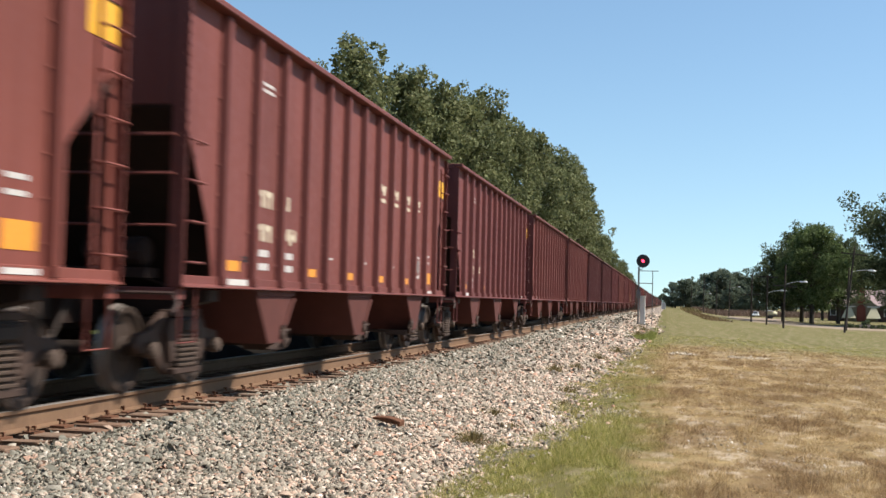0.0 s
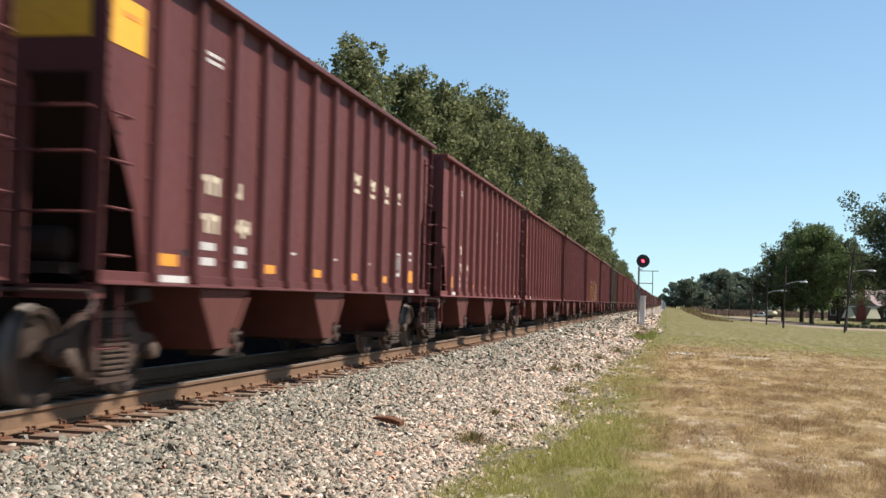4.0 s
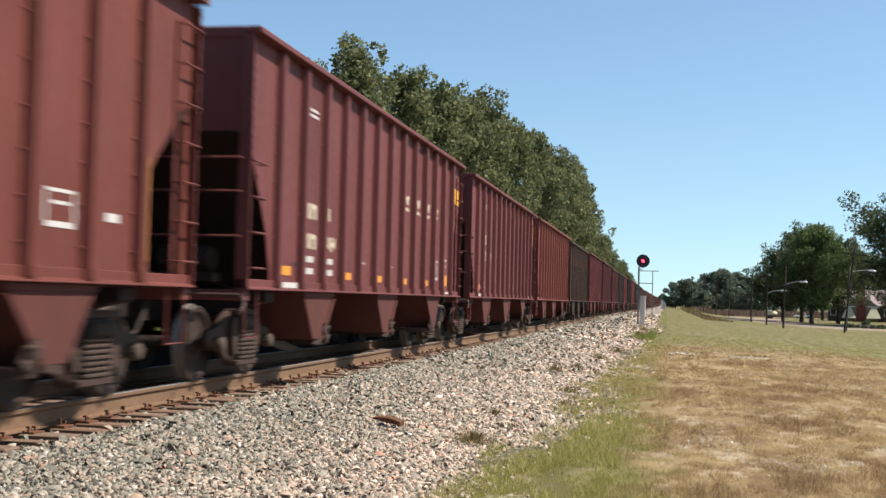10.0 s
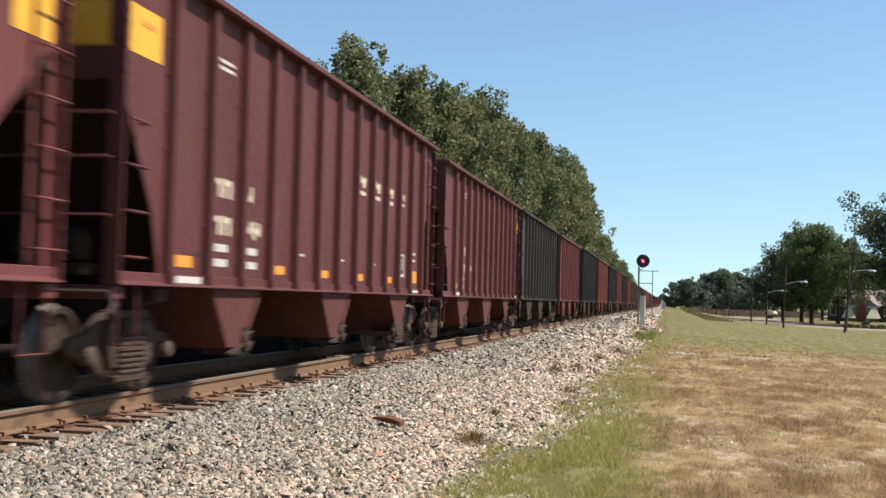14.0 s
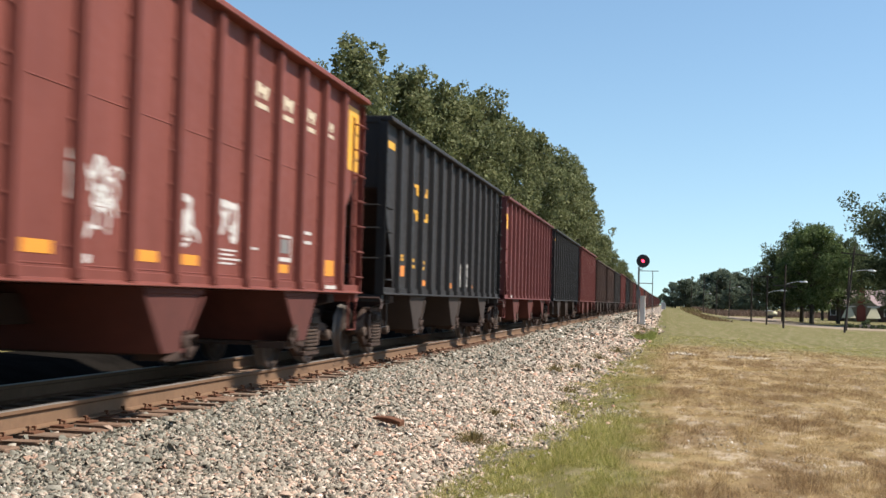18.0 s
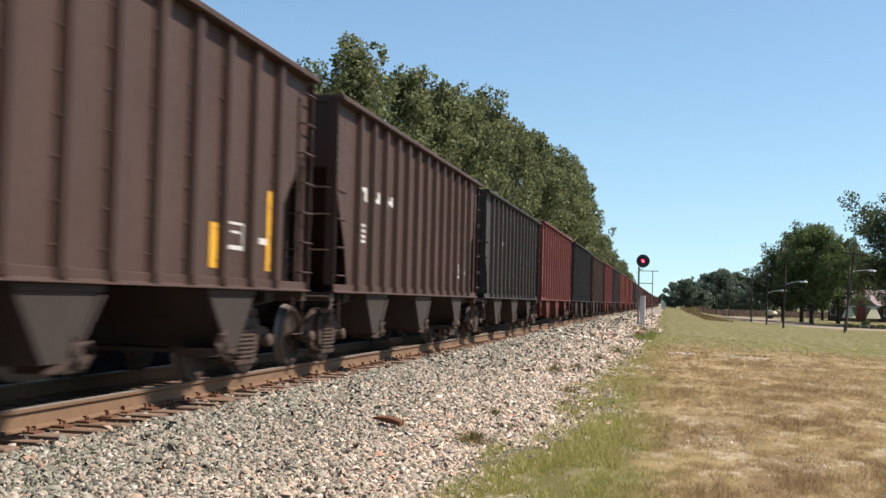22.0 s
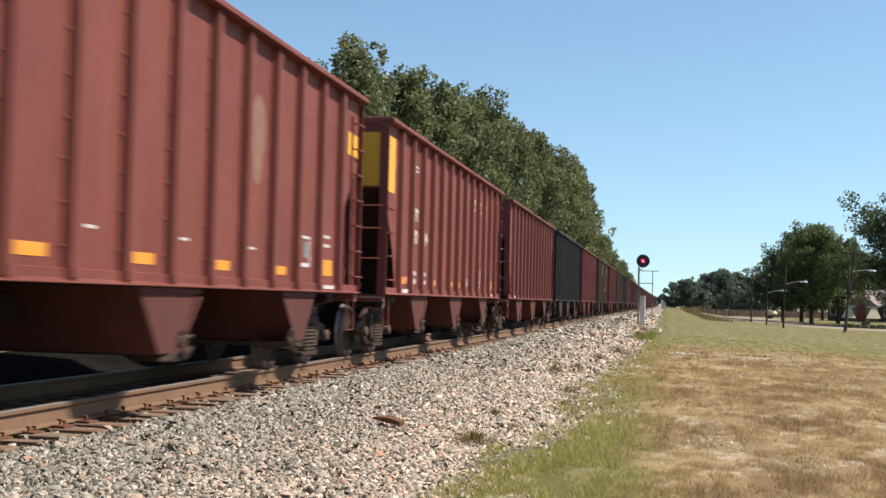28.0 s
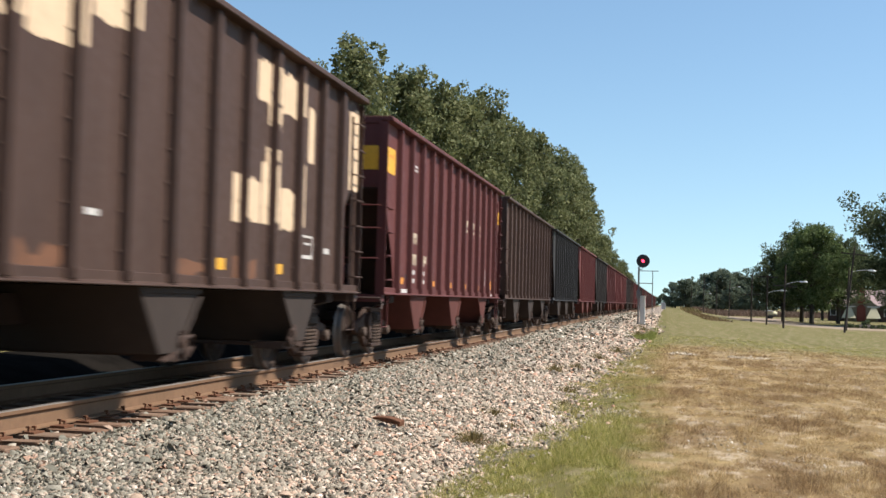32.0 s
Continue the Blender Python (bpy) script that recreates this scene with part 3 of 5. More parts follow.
def car_meshes(B, TOP):
    """The meshes of a hopper car with a body B metres long; its front end is at y = 0, the rail tops at z = 0."""
    d = {}
    cut = 0.98
    side = [(0.06, TOP - 0.05), (0.06, 3.0), (0.38, 2.50), (0.80, 1.85), (cut, 1.32), (cut, SILL), (B - cut, SILL), (B - cut, 2.25), (B - 0.06, 3.15), (B - 0.06, TOP - 0.05)]
    d["side_sheet"] = Geo().prism(side, 1.472, 1.488, 0).mesh("side_sheet", M_GEAR)
    rib = [(1.488, -0.085), (1.585, -0.055), (1.585, 0.055), (1.488, 0.085)]
    g = Geo().prism(rib, SILL + 0.02, TOP - 0.10, 2)
    for z in (1.42, 1.78, 2.14, 2.48, 2.84, 3.22, 3.60):  # stiffener tabs along the rib's foot
        g.prism([(1.487, -0.125), (1.502, -0.125), (1.512, -0.07), (1.487, -0.06)], z, z + 0.022, 2)
    g.prism([(1.588, -0.05), (1.60, -0.05), (1.60, 0.05), (1.588, 0.05)], SILL + 0.02, SILL + 0.12, 2)
    d["rib"] = g.mesh("rib", M_GEAR, bevel=0.006)
    g = Geo()
    for i in range(RIBS[B][0] - 1):  # the weld line that joins the upper and the lower sheet, and tack marks below
        y0, y1 = rib_y(B, i) + 0.09, rib_y(B, i + 1) - 0.09
        g.prism([(1.488, 2.742), (1.4935, 2.746), (1.4935, 2.754), (1.488, 2.758)], y0, y1, 1)
        g.prism([(1.488, SILL + 0.13), (1.492, SILL + 0.133), (1.492, SILL + 0.14), (1.488, SILL + 0.145)], y0, y1, 1)
        if i % 3 == 1:
            for q in range(3):
                g.box(1.488, 1.493, y0 + 0.12 + 0.2 * q, y0 + 0.28 + 0.2 * q, 1.62 + 0.09 * ((q + i) % 3), 1.628 + 0.09 * ((q + i) % 3))
    d["weld_seam"] = g.mesh("weld_seam", M_GEAR)
    g = Geo()
    for i in range(RIBS[B][0]):
        g.prism([(-x, y + rib_y(B, i)) for x, y in rib], SILL + 0.02, TOP - 0.10, 2)
    d["far_ribs"] = g.mesh("far_ribs", M_GEAR)
    g = Geo()
    g.prism([(1.44, TOP - 0.085), (1.645, TOP - 0.085), (1.645, TOP - 0.02), (1.625, TOP), (1.44, TOP)], 0, B, 1)
    d["top_chord"] = g.mesh("top_chord", M_GEAR, bevel=0.01)
    d["end_chord"] = Geo().box(-1.44, 1.44, 0.0, 0.14, TOP - 0.13, TOP).mesh("end_chord", M_GEAR, bevel=0.012)
    g = Geo()
    g.prism([(1.40, SILL - 0.02), (1.585, SILL - 0.02), (1.585, SILL), (1.52, SILL + 0.02), (1.52, SILL + 0.11), (1.488, SILL + 0.11), (1.40, SILL + 0.11)], 0.0, B, 1)
    d["side_sill"] = g.mesh("side_sill", M_GEAR, bevel=0.006)
    d["corner_post"] = Geo().prism([(1.40, 0.0), (1.56, 0.0), (1.56, 0.03), (1.47, 0.03), (1.47, 0.16), (1.40, 0.16)], SILL, TOP - 0.1, 2)
    g = d["corner_post"]
    for k in range(24):
        z = 1.3 + k * 0.115
        g.box(1.50, 1.525, -0.012, 0.0, z, z + 0.024).box(1.56, 1.572, 0.004, 0.026, z, z + 0.024)
    d["corner_post"] = g.mesh("corner_post", M_GEAR)
    d["end_sheet"] = Geo().box(-1.47, 1.47, 0.03, 0.05, 3.00, TOP - 0.05).mesh("end_sheet", M_GEAR)
    d["slope_sheet"] = Geo().prism([(0.05, 3.0), (0.05, 2.97), (2.75, 0.93), (2.79, 0.97)], -1.47, 1.47, 0).mesh("slope_sheet", M_GEAR)
    d["end_post"] = Geo().prism([(-0.07, 0.0), (0.07, 0.0), (0.07, 0.12), (-0.07, 0.12)], 1.0, 3.0, 2).mesh("end_post", M_GEAR)
    d["end_sill"] = Geo().box(-1.52, 1.52, 0.0, 0.17, 0.99, SILL - 0.021).mesh("end_sill", M_GEAR, bevel=0.01)
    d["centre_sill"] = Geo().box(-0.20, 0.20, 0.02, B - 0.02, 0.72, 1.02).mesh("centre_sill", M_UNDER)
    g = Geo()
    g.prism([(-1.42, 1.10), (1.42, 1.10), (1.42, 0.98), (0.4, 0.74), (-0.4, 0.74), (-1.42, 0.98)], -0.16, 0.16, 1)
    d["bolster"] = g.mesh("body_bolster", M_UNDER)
    # a pocket: a full-width trough, steep before and raked behind, with a flange along the top of its side plate
    g = Geo()
    w, hi, lo = 1.50, SILL - 0.02, 0.45
    vs = [(-w, -0.80, hi), (w, -0.80, hi), (w, 0.74, hi), (-w, 0.74, hi), (-0.65, -0.27, lo), (w, -0.27, lo), (w, 0.16, lo), (-0.65, 0.16, lo)]
    g.add(vs, [(0, 1, 2, 3), (7, 6, 5, 4), (0, 4, 5, 1), (1, 5, 6, 2), (2, 6, 7, 3), (3, 7, 4, 0)])
    g.prism([(-0.80, hi), (0.76, hi), (0.73, 1.05), (-0.75, 1.05)], 1.49, 1.515, 0)
    g.prism([(0.70, 1.03), (0.75, 1.03), (0.21, 0.47), (0.18, 0.44), (0.14, 0.44)], 1.49, 1.53, 0)
    d["hopper_pocket"] = g.mesh("hopper_pocket", M_GEAR, bevel=0.008)
    g = Geo().box(0.95, 1.36, -0.10, 0.34, 0.30, 0.39).box(-1.30, -0.95, -0.10, 0.34, 0.30, 0.39).tube([(-1.30, 0.24, 0.36), (1.42, 0.24, 0.36)], 0.03)
    g.prism([(-0.36, 0.33), (-0.28, 0.31), (-0.02, 0.35), (0.03, 0.41), (-0.08, 0.41), (-0.28, 0.36)], 1.36, 1.41, 0)
    g.lathe([(1.38, 0.085), (1.43, 0.085), (1.45, 0.05)], 0, 10, 0, (0, 0.10, 0.50)).lathe([(1.38, 0.06), (1.42, 0.06), (1.44, 0.03)], 0, 10, 0, (0, 0.24, 0.40))
    g.tube([(1.41, 0.05, 0.60), (1.43, 0.16, 0.54), (1.43, 0.30, 0.56), (1.42, 0.34, 0.44), (1.41, 0.22, 0.33)], 0.022, 6).box(1.38, 1.43, 0.14, 0.19, 0.34, 0.62)
    d["outlet_gate"] = g.mesh("outlet_gate", M_FRAME)
    d["rung"] = Geo().tube([(1.47, 0.05, 0), (1.60, 0.05, 0), (1.60, 0.46, 0), (1.47, 0.46, 0)], 0.013, 5).mesh("rung", M_RUNG)
    d["ladder_stile"] = Geo().box(1.49, 1.515, 0.43, 0.48, 1.2, TOP - 0.35).mesh("ladder_stile", M_RUNG)
    d["grab_iron"] = Geo().tube([(-1.45, 0.02, 0), (-1.45, -0.05, 0), (1.45, -0.05, 0), (1.45, 0.02, 0)], 0.014, 5).mesh("grab_iron", M_RUNG)
    g = Geo().box(-0.13, 0.13, -0.30, 0.3, 0.76, 1.0)
    g.prism([(-0.10, -0.30), (0.10, -0.30), (0.15, -0.45), (0.13, -0.66), (0.02, -0.66), (-0.03, -0.52), (-0.13, -0.55)], 0.74, 1.0, 2)
    g.tube([(0.35, -0.05, 0.95), (0.34, -0.35, 0.6), (0.30, -0.66, 0.5)], 0.03)
    d["coupler"] = g.mesh("coupler", M_GEAR, bevel=0.008)
    g = Geo().tube([(-1.45, -0.06, 1.06), (1.5, -0.06, 1.06)], 0.02, 5).tube([(1.5, -0.06, 1.06), (1.55, -0.06, 0.95), (1.55, -0.16, 0.86)], 0.02, 5)
    d["uncoupling_lever"] = g.mesh("uncoupling_lever", M_RUNG)
    g = Geo().tube([(1.50, 0.10, 1.12), (1.50, 0.10, 0.55), (1.50, 0.52, 0.55), (1.50, 0.52, 1.12)], 0.016, 5)
    d["stirrup"] = g.mesh("stirrup", M_RUNG)
    g = Geo().lathe([(-0.36, 0.12), (-0.32, 0.17), (0.32, 0.17), (0.36, 0.12)], 0, 12, 0, (0.5, 0.75, 1.5)).box(-0.2, 0.9, 0.6, 0.9, 1.22, 1.33)
    g.tube([(0.2, 0.9, 1.4), (1.0, 1.2, 1.1)], 0.02)
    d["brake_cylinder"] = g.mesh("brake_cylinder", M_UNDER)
    # truck
    fr = [(-1.16, 0.50), (-1.10, 0.62), (-0.78, 0.66), (-0.48, 0.84), (-0.2, 0.90), (0.2, 0.90), (0.48, 0.84), (0.78, 0.66), (1.10, 0.62), (1.16, 0.50), (1.04, 0.42),
          (0.76, 0.44), (0.52, 0.26), (0.34, 0.17), (-0.34, 0.17), (-0.52, 0.26), (-0.76, 0.44), (-1.04, 0.42)]
    g = Geo().prism(fr[:], 0.955, 1.045, 0)
    g.prism([(-0.52, 0.62), (-0.46, 0.76), (-0.33, 0.80), (-0.31, 0.32), (-0.42, 0.30)], 1.04, 1.13, 0)
    g.prism([(0.52, 0.62), (0.46, 0.76), (0.33, 0.80), (0.31, 0.32), (0.42, 0.30)], 1.04, 1.13, 0)
    g.box(0.95, 1.15, -0.36, 0.36, 0.17, 0.24).box(0.95, 1.13, -0.4, 0.4, 0.80, 0.88)
    d["side_frame"] = g.mesh("side_frame", M_FRAME, bevel=0.012)
    prof = [(0.24, 0.05)]
    for k in range(7):
        z = 0.25 + k * 0.055
        prof += [(z, 0.055), (z + 0.012, 0.082), (z + 0.032, 0.082), (z + 0.044, 0.055)]
    prof += [(0.64, 0.05)]
    d["spring"] = Geo().lathe(prof, 2, 10, 0, (1.10, 0, 0)).mesh("spring", M_SPRING)
    g = Geo().box(-1.16, 1.16, -0.26, 0.26, 0.62, 0.80).box(1.08, 1.2, -0.20, 0.20, 0.64, 0.77)
    d["truck_bolster"] = g.mesh("truck_bolster", M_GEAR, bevel=0.02)
    g = Geo()
    g.lathe([(1.045, 0.05), (1.05, 0.085), (1.15, 0.09), (1.17, 0.07), (1.175, 0.02)], 0, 12)
    d["bearing_cap"] = g.mesh("bearing_cap", M_SPRING, smooth=False)
    d["axle"] = Geo().lathe([(-1.10, 0.07), (-0.85, 0.075), (-0.7, 0.085), (0, 0.08), (0.7, 0.085), (0.85, 0.075), (1.10, 0.07)], 0, 10).mesh("axle", M_GEAR, smooth=True)
    prof = [(0.67, 0.10), (0.69, 0.14), (0.735, 0.30), (0.705, 0.375), (0.692, 0.39), (0.692, 0.475), (0.712, 0.484), (0.728, 0.470), (0.738, 0.4585), (0.815, 0.4535), (0.822, 0.447), (0.822, 0.39), (0.80, 0.375), (0.77, 0.30), (0.795, 0.15), (0.825, 0.13), (0.825, 0.08)]
    g = Geo().lathe(prof, 0, 32)
    me = g.mesh("wheel", [M_WHEEL, M_TREAD])
    for p in me.polygons:
        r = math.hypot(p.center.y, p.center.z)
        if r > 0.44:
            p.material_index = 1
    d["wheel"] = me
    d["load"] = Geo().box(-1.46, 1.46, 0.06, B - 0.06, TOP - 1.0, TOP - 0.95).mesh("empty_floor", M_COAL)
    g = Geo()
    for q in range(4):
        g.box(0, 0.004, -0.5 + q * 0.25, -0.28 + q * 0.25, -0.5, 0.5)
    d["dashes"] = g.mesh("stencil_dashes", M_WHITE)
    for q, (name, mid) in enumerate((("figure", 0.28), ("numeral", -0.22), ("third_figure", 0.0))):
        g = Geo().box(0, 0.004, -0.5, -0.18, -0.5, 0.5).box(0, 0.004, 0.2, 0.5, -0.5 + 0.12 * q, 0.45).box(0, 0.004, -0.18, 0.2, mid - 0.14, mid + 0.14)
        d[name] = g.mesh("stencil_figure", M_CREAM)
    g = Geo()
    for y0, y1, z0, z1 in ((-0.5, -0.16, -0.5, 0.5), (0.14, 0.46, -0.45, 0.45), (-0.16, 0.14, -0.1, 0.3)):
        g.prism([(y0 + 0.22 * z0, z0), (y1 + 0.22 * z0, z0), (y1 + 0.22 * z1, z1), (y0 + 0.22 * z1, z1)], 0, 0.004, 0)
    g.box(0, 0.004, -0.70, 0.48, -1.12, -0.78)
    d["slanted"] = g.mesh("slanted_mark", M_CREAM)
    d["plate"] = Geo().box(0, 0.004, -0.5, 0.5, -0.5, 0.5).mesh("stencil", M_WHITE)
    return d


FLIP = Matrix.Rotation(math.pi, 4, "Z")


def mark(car, d, mat, y, z, w, h, x=1.489, name="stencil", lean=0.0, shape="plate"):
    m = Matrix.Translation((x, y, z)) @ Matrix.Rotation(lean, 4, "X") @ Matrix.Diagonal((1, w, h, 1))
    put(name, d[shape], car, m, mat)


def hopper_car(front, B, paint, label, full=True, top=4.25, seam=False):
    car = tagged(new("hopper_car"), label, "hopper car", "cars of the train")
    car.matrix_basis = pose(0, front, 0)
    d = cached(("car", B, top), lambda: car_meshes(B, top))
    P = PAINTS[paint]
    put("side_sheet", d["side_sheet"], car, None, P)
    put("side_sheet", d["side_sheet"], car, FLIP @ Matrix.Translation((0, -B, 0)), P)
    put("far_ribs", d["far_ribs"], car, None, P)
    if full:
        for i in range(RIBS[B][0]):
            put("rib", d["rib"], car, (0, rib_y(B, i), 0), P)
    else:
        put("near_ribs", d["far_ribs"], car, FLIP @ Matrix.Translation((0, -B, 0)), P)
    back = FLIP @ Matrix.Translation((0, -B, 0))
    for m in (None, back):
        put("top_chord", d["top_chord"], car, m, P)
        put("side_sill", d["side_sill"], car, m, P)
        put("end_sheet", d["end_sheet"], car, m, P)
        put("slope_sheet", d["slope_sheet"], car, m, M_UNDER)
        put("end_sill", d["end_sill"], car, m, P)
        put("end_chord", d["end_chord"], car, m, P)
    put("centre_sill", d["centre_sill"], car)
    pockets = [(B * 0.5 + 0.10 + q * 4.27 * B / 14.76, Matrix.Diagonal((1, -1 if q == 1 else 1, 1, 1))) for q in (-1, 0, 1)]
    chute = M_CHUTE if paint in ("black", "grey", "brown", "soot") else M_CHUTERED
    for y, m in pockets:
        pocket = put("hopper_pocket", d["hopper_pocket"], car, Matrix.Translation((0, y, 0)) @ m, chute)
        if full:
            put("outlet_gate", d["outlet_gate"], pocket, (0.10, 0.16, 0.06))
    if seam:
        tagged(put("weld_seam", d["weld_seam"], car, None, P), kind="stuff")
    put("inner_floor", d["load"], car)
    if full:
        turn = Matrix.Translation((0, B, 0)) @ Matrix.Diagonal((1, -1, 1, 1))
        for m in (Matrix(), turn):
            put("corner_post", d["corner_post"], car, m, P)
            put("stirrup", d["stirrup"], car, m, P)
            put("coupler", d["coupler"], car, m)
        put("corner_post", d["corner_post"], car, Matrix.Diagonal((-1, 1, 1, 1)), P)
        for x in (0.72, -0.72):
            put("end_post", d["end_post"], car, (x, 0, 0), P)
        for z in (1.75, 2.28, 2.68):
            put("grab_iron", d["grab_iron"], car, (0, 0, z), P)
        put("ladder_stile", d["ladder_stile"], car, turn, P)
        put("uncoupling_lever", d["uncoupling_lever"], car)
        for z in (1.38, 1.80, 2.22, 2.64):
            put("rung", d["rung"], car, (0, 0, z), P)
        for k in range(7):
            put("rung", d["rung"], car, Matrix.Translation((0, 0, 1.38 + k * 0.40)) @ turn, P)
        put("brake_cylinder", d["brake_cylinder"], car)
    for y in (1.24, B - 1.24):
        if full:
            put("bolster", d["bolster"], car, (0, y, 0))
        truck = put("truck", d["truck_bolster"], car, (0, y, 0))
        put("side_frame", d["side_frame"], truck)
        put("side_frame", d["side_frame"], truck, FLIP)
        for a in (-0.17, 0.0, 0.17) if full else (0.0,):
            put("spring", d["spring"], truck, (0, a, 0))
        for a in (-0.889, 0.889):
            if full:
                put("bearing_cap", d["bearing_cap"], truck, (0, a, 0.457))
            ws = put("wheelset", d["axle"], car, (0, y + a, 0.457))
            put("wheel", d["wheel"], ws)
            put("wheel", d["wheel"], ws, FLIP)
    return car, d


# ---- the train ----
KIND = {"red": "oxide red steel hopper car with white stencils", "brick": "brick red steel hopper car with cream stencils", "dull": "dull dark red steel hopper car with white stencils",
        "orange": "faded orange-red steel hopper car", "rust": "rusty orange-brown steel hopper car with old graffiti",
        "black": "black steel hopper car with yellow stencils", "grey": "dark grey weathered steel hopper car with white letters",
        "brown": "brown weathered steel hopper car with white stencils", "soot": "rust-streaked dark brown steel hopper car"}
ORDER = ("orange brick red brick brick dull dull red brick red brick red brown rust red red orange soot red dull dull grey red black "
         "orange black red black brick brown brown grey brick black brown red grey orange orange brick black red brown dull brown").split()
SHORT = {12, 13, 17, 20, 21, 34}
CLOSE = {29, 30, 31}
SEAMED = {3, 8, 9, 15, 18, 22, 38, 24, 23, 25, 40}
M_STEELGREY = plain("grey_data_panel", (0.20, 0.19, 0.18), 0.6, 0.0, 0.3)
M_WORN1 = plain("worn_white_lettering", (0.52, 0.45, 0.40), 0.7, 0.0, 0.6)
M_RUSTBLOOM = plain("orange_rust_bloom", (0.16, 0.065, 0.03), 0.85, 0.0, 0.6)
M_FAINT = plain("faint_worn_emblem", (0.24, 0.115, 0.075), 0.8, 0.0, 0.6)
M_GOLD = plain("golden_spray_paint", (0.66, 0.36, 0.07), 0.6, 0.0, 0.35)
M_RUSTGOLD = plain("ochre_spray_paint", (0.40, 0.17, 0.04), 0.6, 0.0, 0.4)
M_IVORY = plain("ivory_spray_paint", (0.66, 0.62, 0.42), 0.6, 0.0, 0.35)
M_LILAC = plain("pale_lilac_spray_paint", (0.60, 0.40, 0.44), 0.6, 0.0, 0.4)
M_SLATE = plain("slate_spray_paint", (0.12, 0.12, 0.12), 0.6, 0.0, 0.4)
M_INK = plain("dark_blue_spray_paint", (0.035, 0.04, 0.06), 0.6, 0.0, 0.4)
M_WORN2 = plain("worn_peach_lettering", (0.46, 0.31, 0.245), 0.7, 0.0, 0.6)
GRAFFITI = {3: "pale spray-paint graffiti", 10: "large yellow and white graffiti", 12: "worn pale lettering and yellow bars", 13: "pink graffiti", 24: "white graffiti", 25: "white graffiti", 42: "peeling tan paint"}


def red_marks(car, d, B, style, emblem=False, rear=True, bare=False, tall=False):
    """Stencils of the red cars; style 0 has a yellow sheet at the front corner, 1 a tall one at the rear."""

    def panel(i, f=0.5):
        return rib_y(B, i - 1 + f)
    if style == 0:
        h = 0.26 if emblem or tall else 0.12
        mark(car, d, M_AMBER, panel(1, 0.42), 1.33 + h / 2, 0.52, h, name="reflector")
        for z in (1.50, 1.46):
            mark(car, d, M_DISC, panel(1, 0.86), z, 0.20, 0.025, name="data_label")
        zs, zl = (2.25, 1.83), (1.575, 1.41)
    else:
        mark(car, d, M_ORANGE, panel(1, 0.5), 1.40, 0.44, 0.13, name="reflector")
        mark(car, d, M_PINK, panel(1, 0.82), 1.42, 0.16, 0.12, name="spray_spot")
        zs, zl = (2.72, 2.28), (1.56, 1.40)
    for z in (3.66, 3.58):
        mark(car, d, M_WHITE, panel(2, 0.50), z, 0.46, 0.04, shape="dashes")
    # stencilled figures, two strokes and a gap each
    for z in zs:
        for i, f in ((2, 0.30), (2, 0.62), (3, 0.30), (3, 0.60)):
            if z == zs[0] and (i, f) == (3, 0.60):
                continue
            mark(car, d, M_WORN2 if emblem else M_CREAM, panel(i, f), z, 0.27, 0.22 + 0.05 * style, name="stencil_figure", shape="figure" if i == 2 else "numeral" if z == zs[0] else "third_figure")
    for z in zl:
        for i, f, w in ((2, 0.44, 0.48), (3, 0.44, 0.38)):
            mark(car, d, M_WHITE, panel(i, f), z, w, 0.085, shape="dashes")
    mark(car, d, M_WHITE, panel(1, 0.5), 1.20, 0.74, 0.07, 1.522)
    if emblem:
        pts = [(panel(9, 0.5) + 0.30 * math.cos(q) * (0.8 + 0.2 * math.sin(3 * q)), 2.95 + 0.55 * math.sin(q)) for q in [k * math.pi / 9 for k in range(18)]]
        put("worn_emblem", Geo().prism(pts, 1.4885, 1.4895, 0).mesh("worn_emblem", M_FAINT), car)
    # four spaced shapes, each of leaning bars, with a bar below
    for q, w in enumerate((0.42, 0.38, 0.34, 0.20)) if not emblem else ():
        mark(car, d, M_CREAM, panel(8 + style + q, 0.5), 2.94 + 0.61 * style, w * 1.12, 0.14 if q == 3 else 0.19, name="slanted_mark", shape="slanted")
    for i in ((4, 6, 7, 10) if style else (4, 6, 8, 10)) if not bare else ():
        mark(car, d, M_AMBER, panel(i, 0.45), 1.41 if style else 1.385, 0.48, 0.11, name="reflector")
    if bare:
        mark(car, d, M_TAN, panel(4, 0.4), 1.44, 0.22, 0.16, name="worn_patch")
    else:
        mark(car, d, M_AMBER, panel(12, 0.55), 1.48, 0.52, 0.23, name="reflector")
    mark(car, d, M_WHITE, panel(12, 0.55), 1.20, 0.55, 0.05, 1.522)
    for z in (1.93, 1.80):
        mark(car, d, M_WHITE, panel(12 - style, 0.5), z, 0.34, 0.045, shape="dashes")
    for z, w in ((1.56, 0.5), (1.51, 0.42), (1.46, 0.62), (1.41, 0.44)) if style else ():
        mark(car, d, M_WHITE, panel(8, 0.3) + w / 2, z, w, 0.022)
    y, w, h = panel(11 - style, 0.5), 0.56 if style else 0.38, 0.30 if style else 0.38
    for dy, dz, ww, hh in ((-w / 2, 0, 0.035, h), (w / 2, 0, 0.035, h), (0, h / 2, w, 0.035), (0, -h / 2, w, 0.055)):
        mark(car, d, M_WHITE, y + dy, 1.68 + dz, ww, hh, name="data_panel")
    mark(car, d, M_STEELGREY, y + 0.02, 1.70, w * 0.55, h * 0.6, name="data_panel")
    if not rear:
        pass
    elif style == 1:
        mark(car, d, M_YELLOW, B - 0.46, 3.55, 0.60, 1.0, name="yellow_sheet")
    else:
        mark(car, d, M_YELLOW, B - 0.38, 3.46, 0.56, 0.36, name="yellow_sheet")
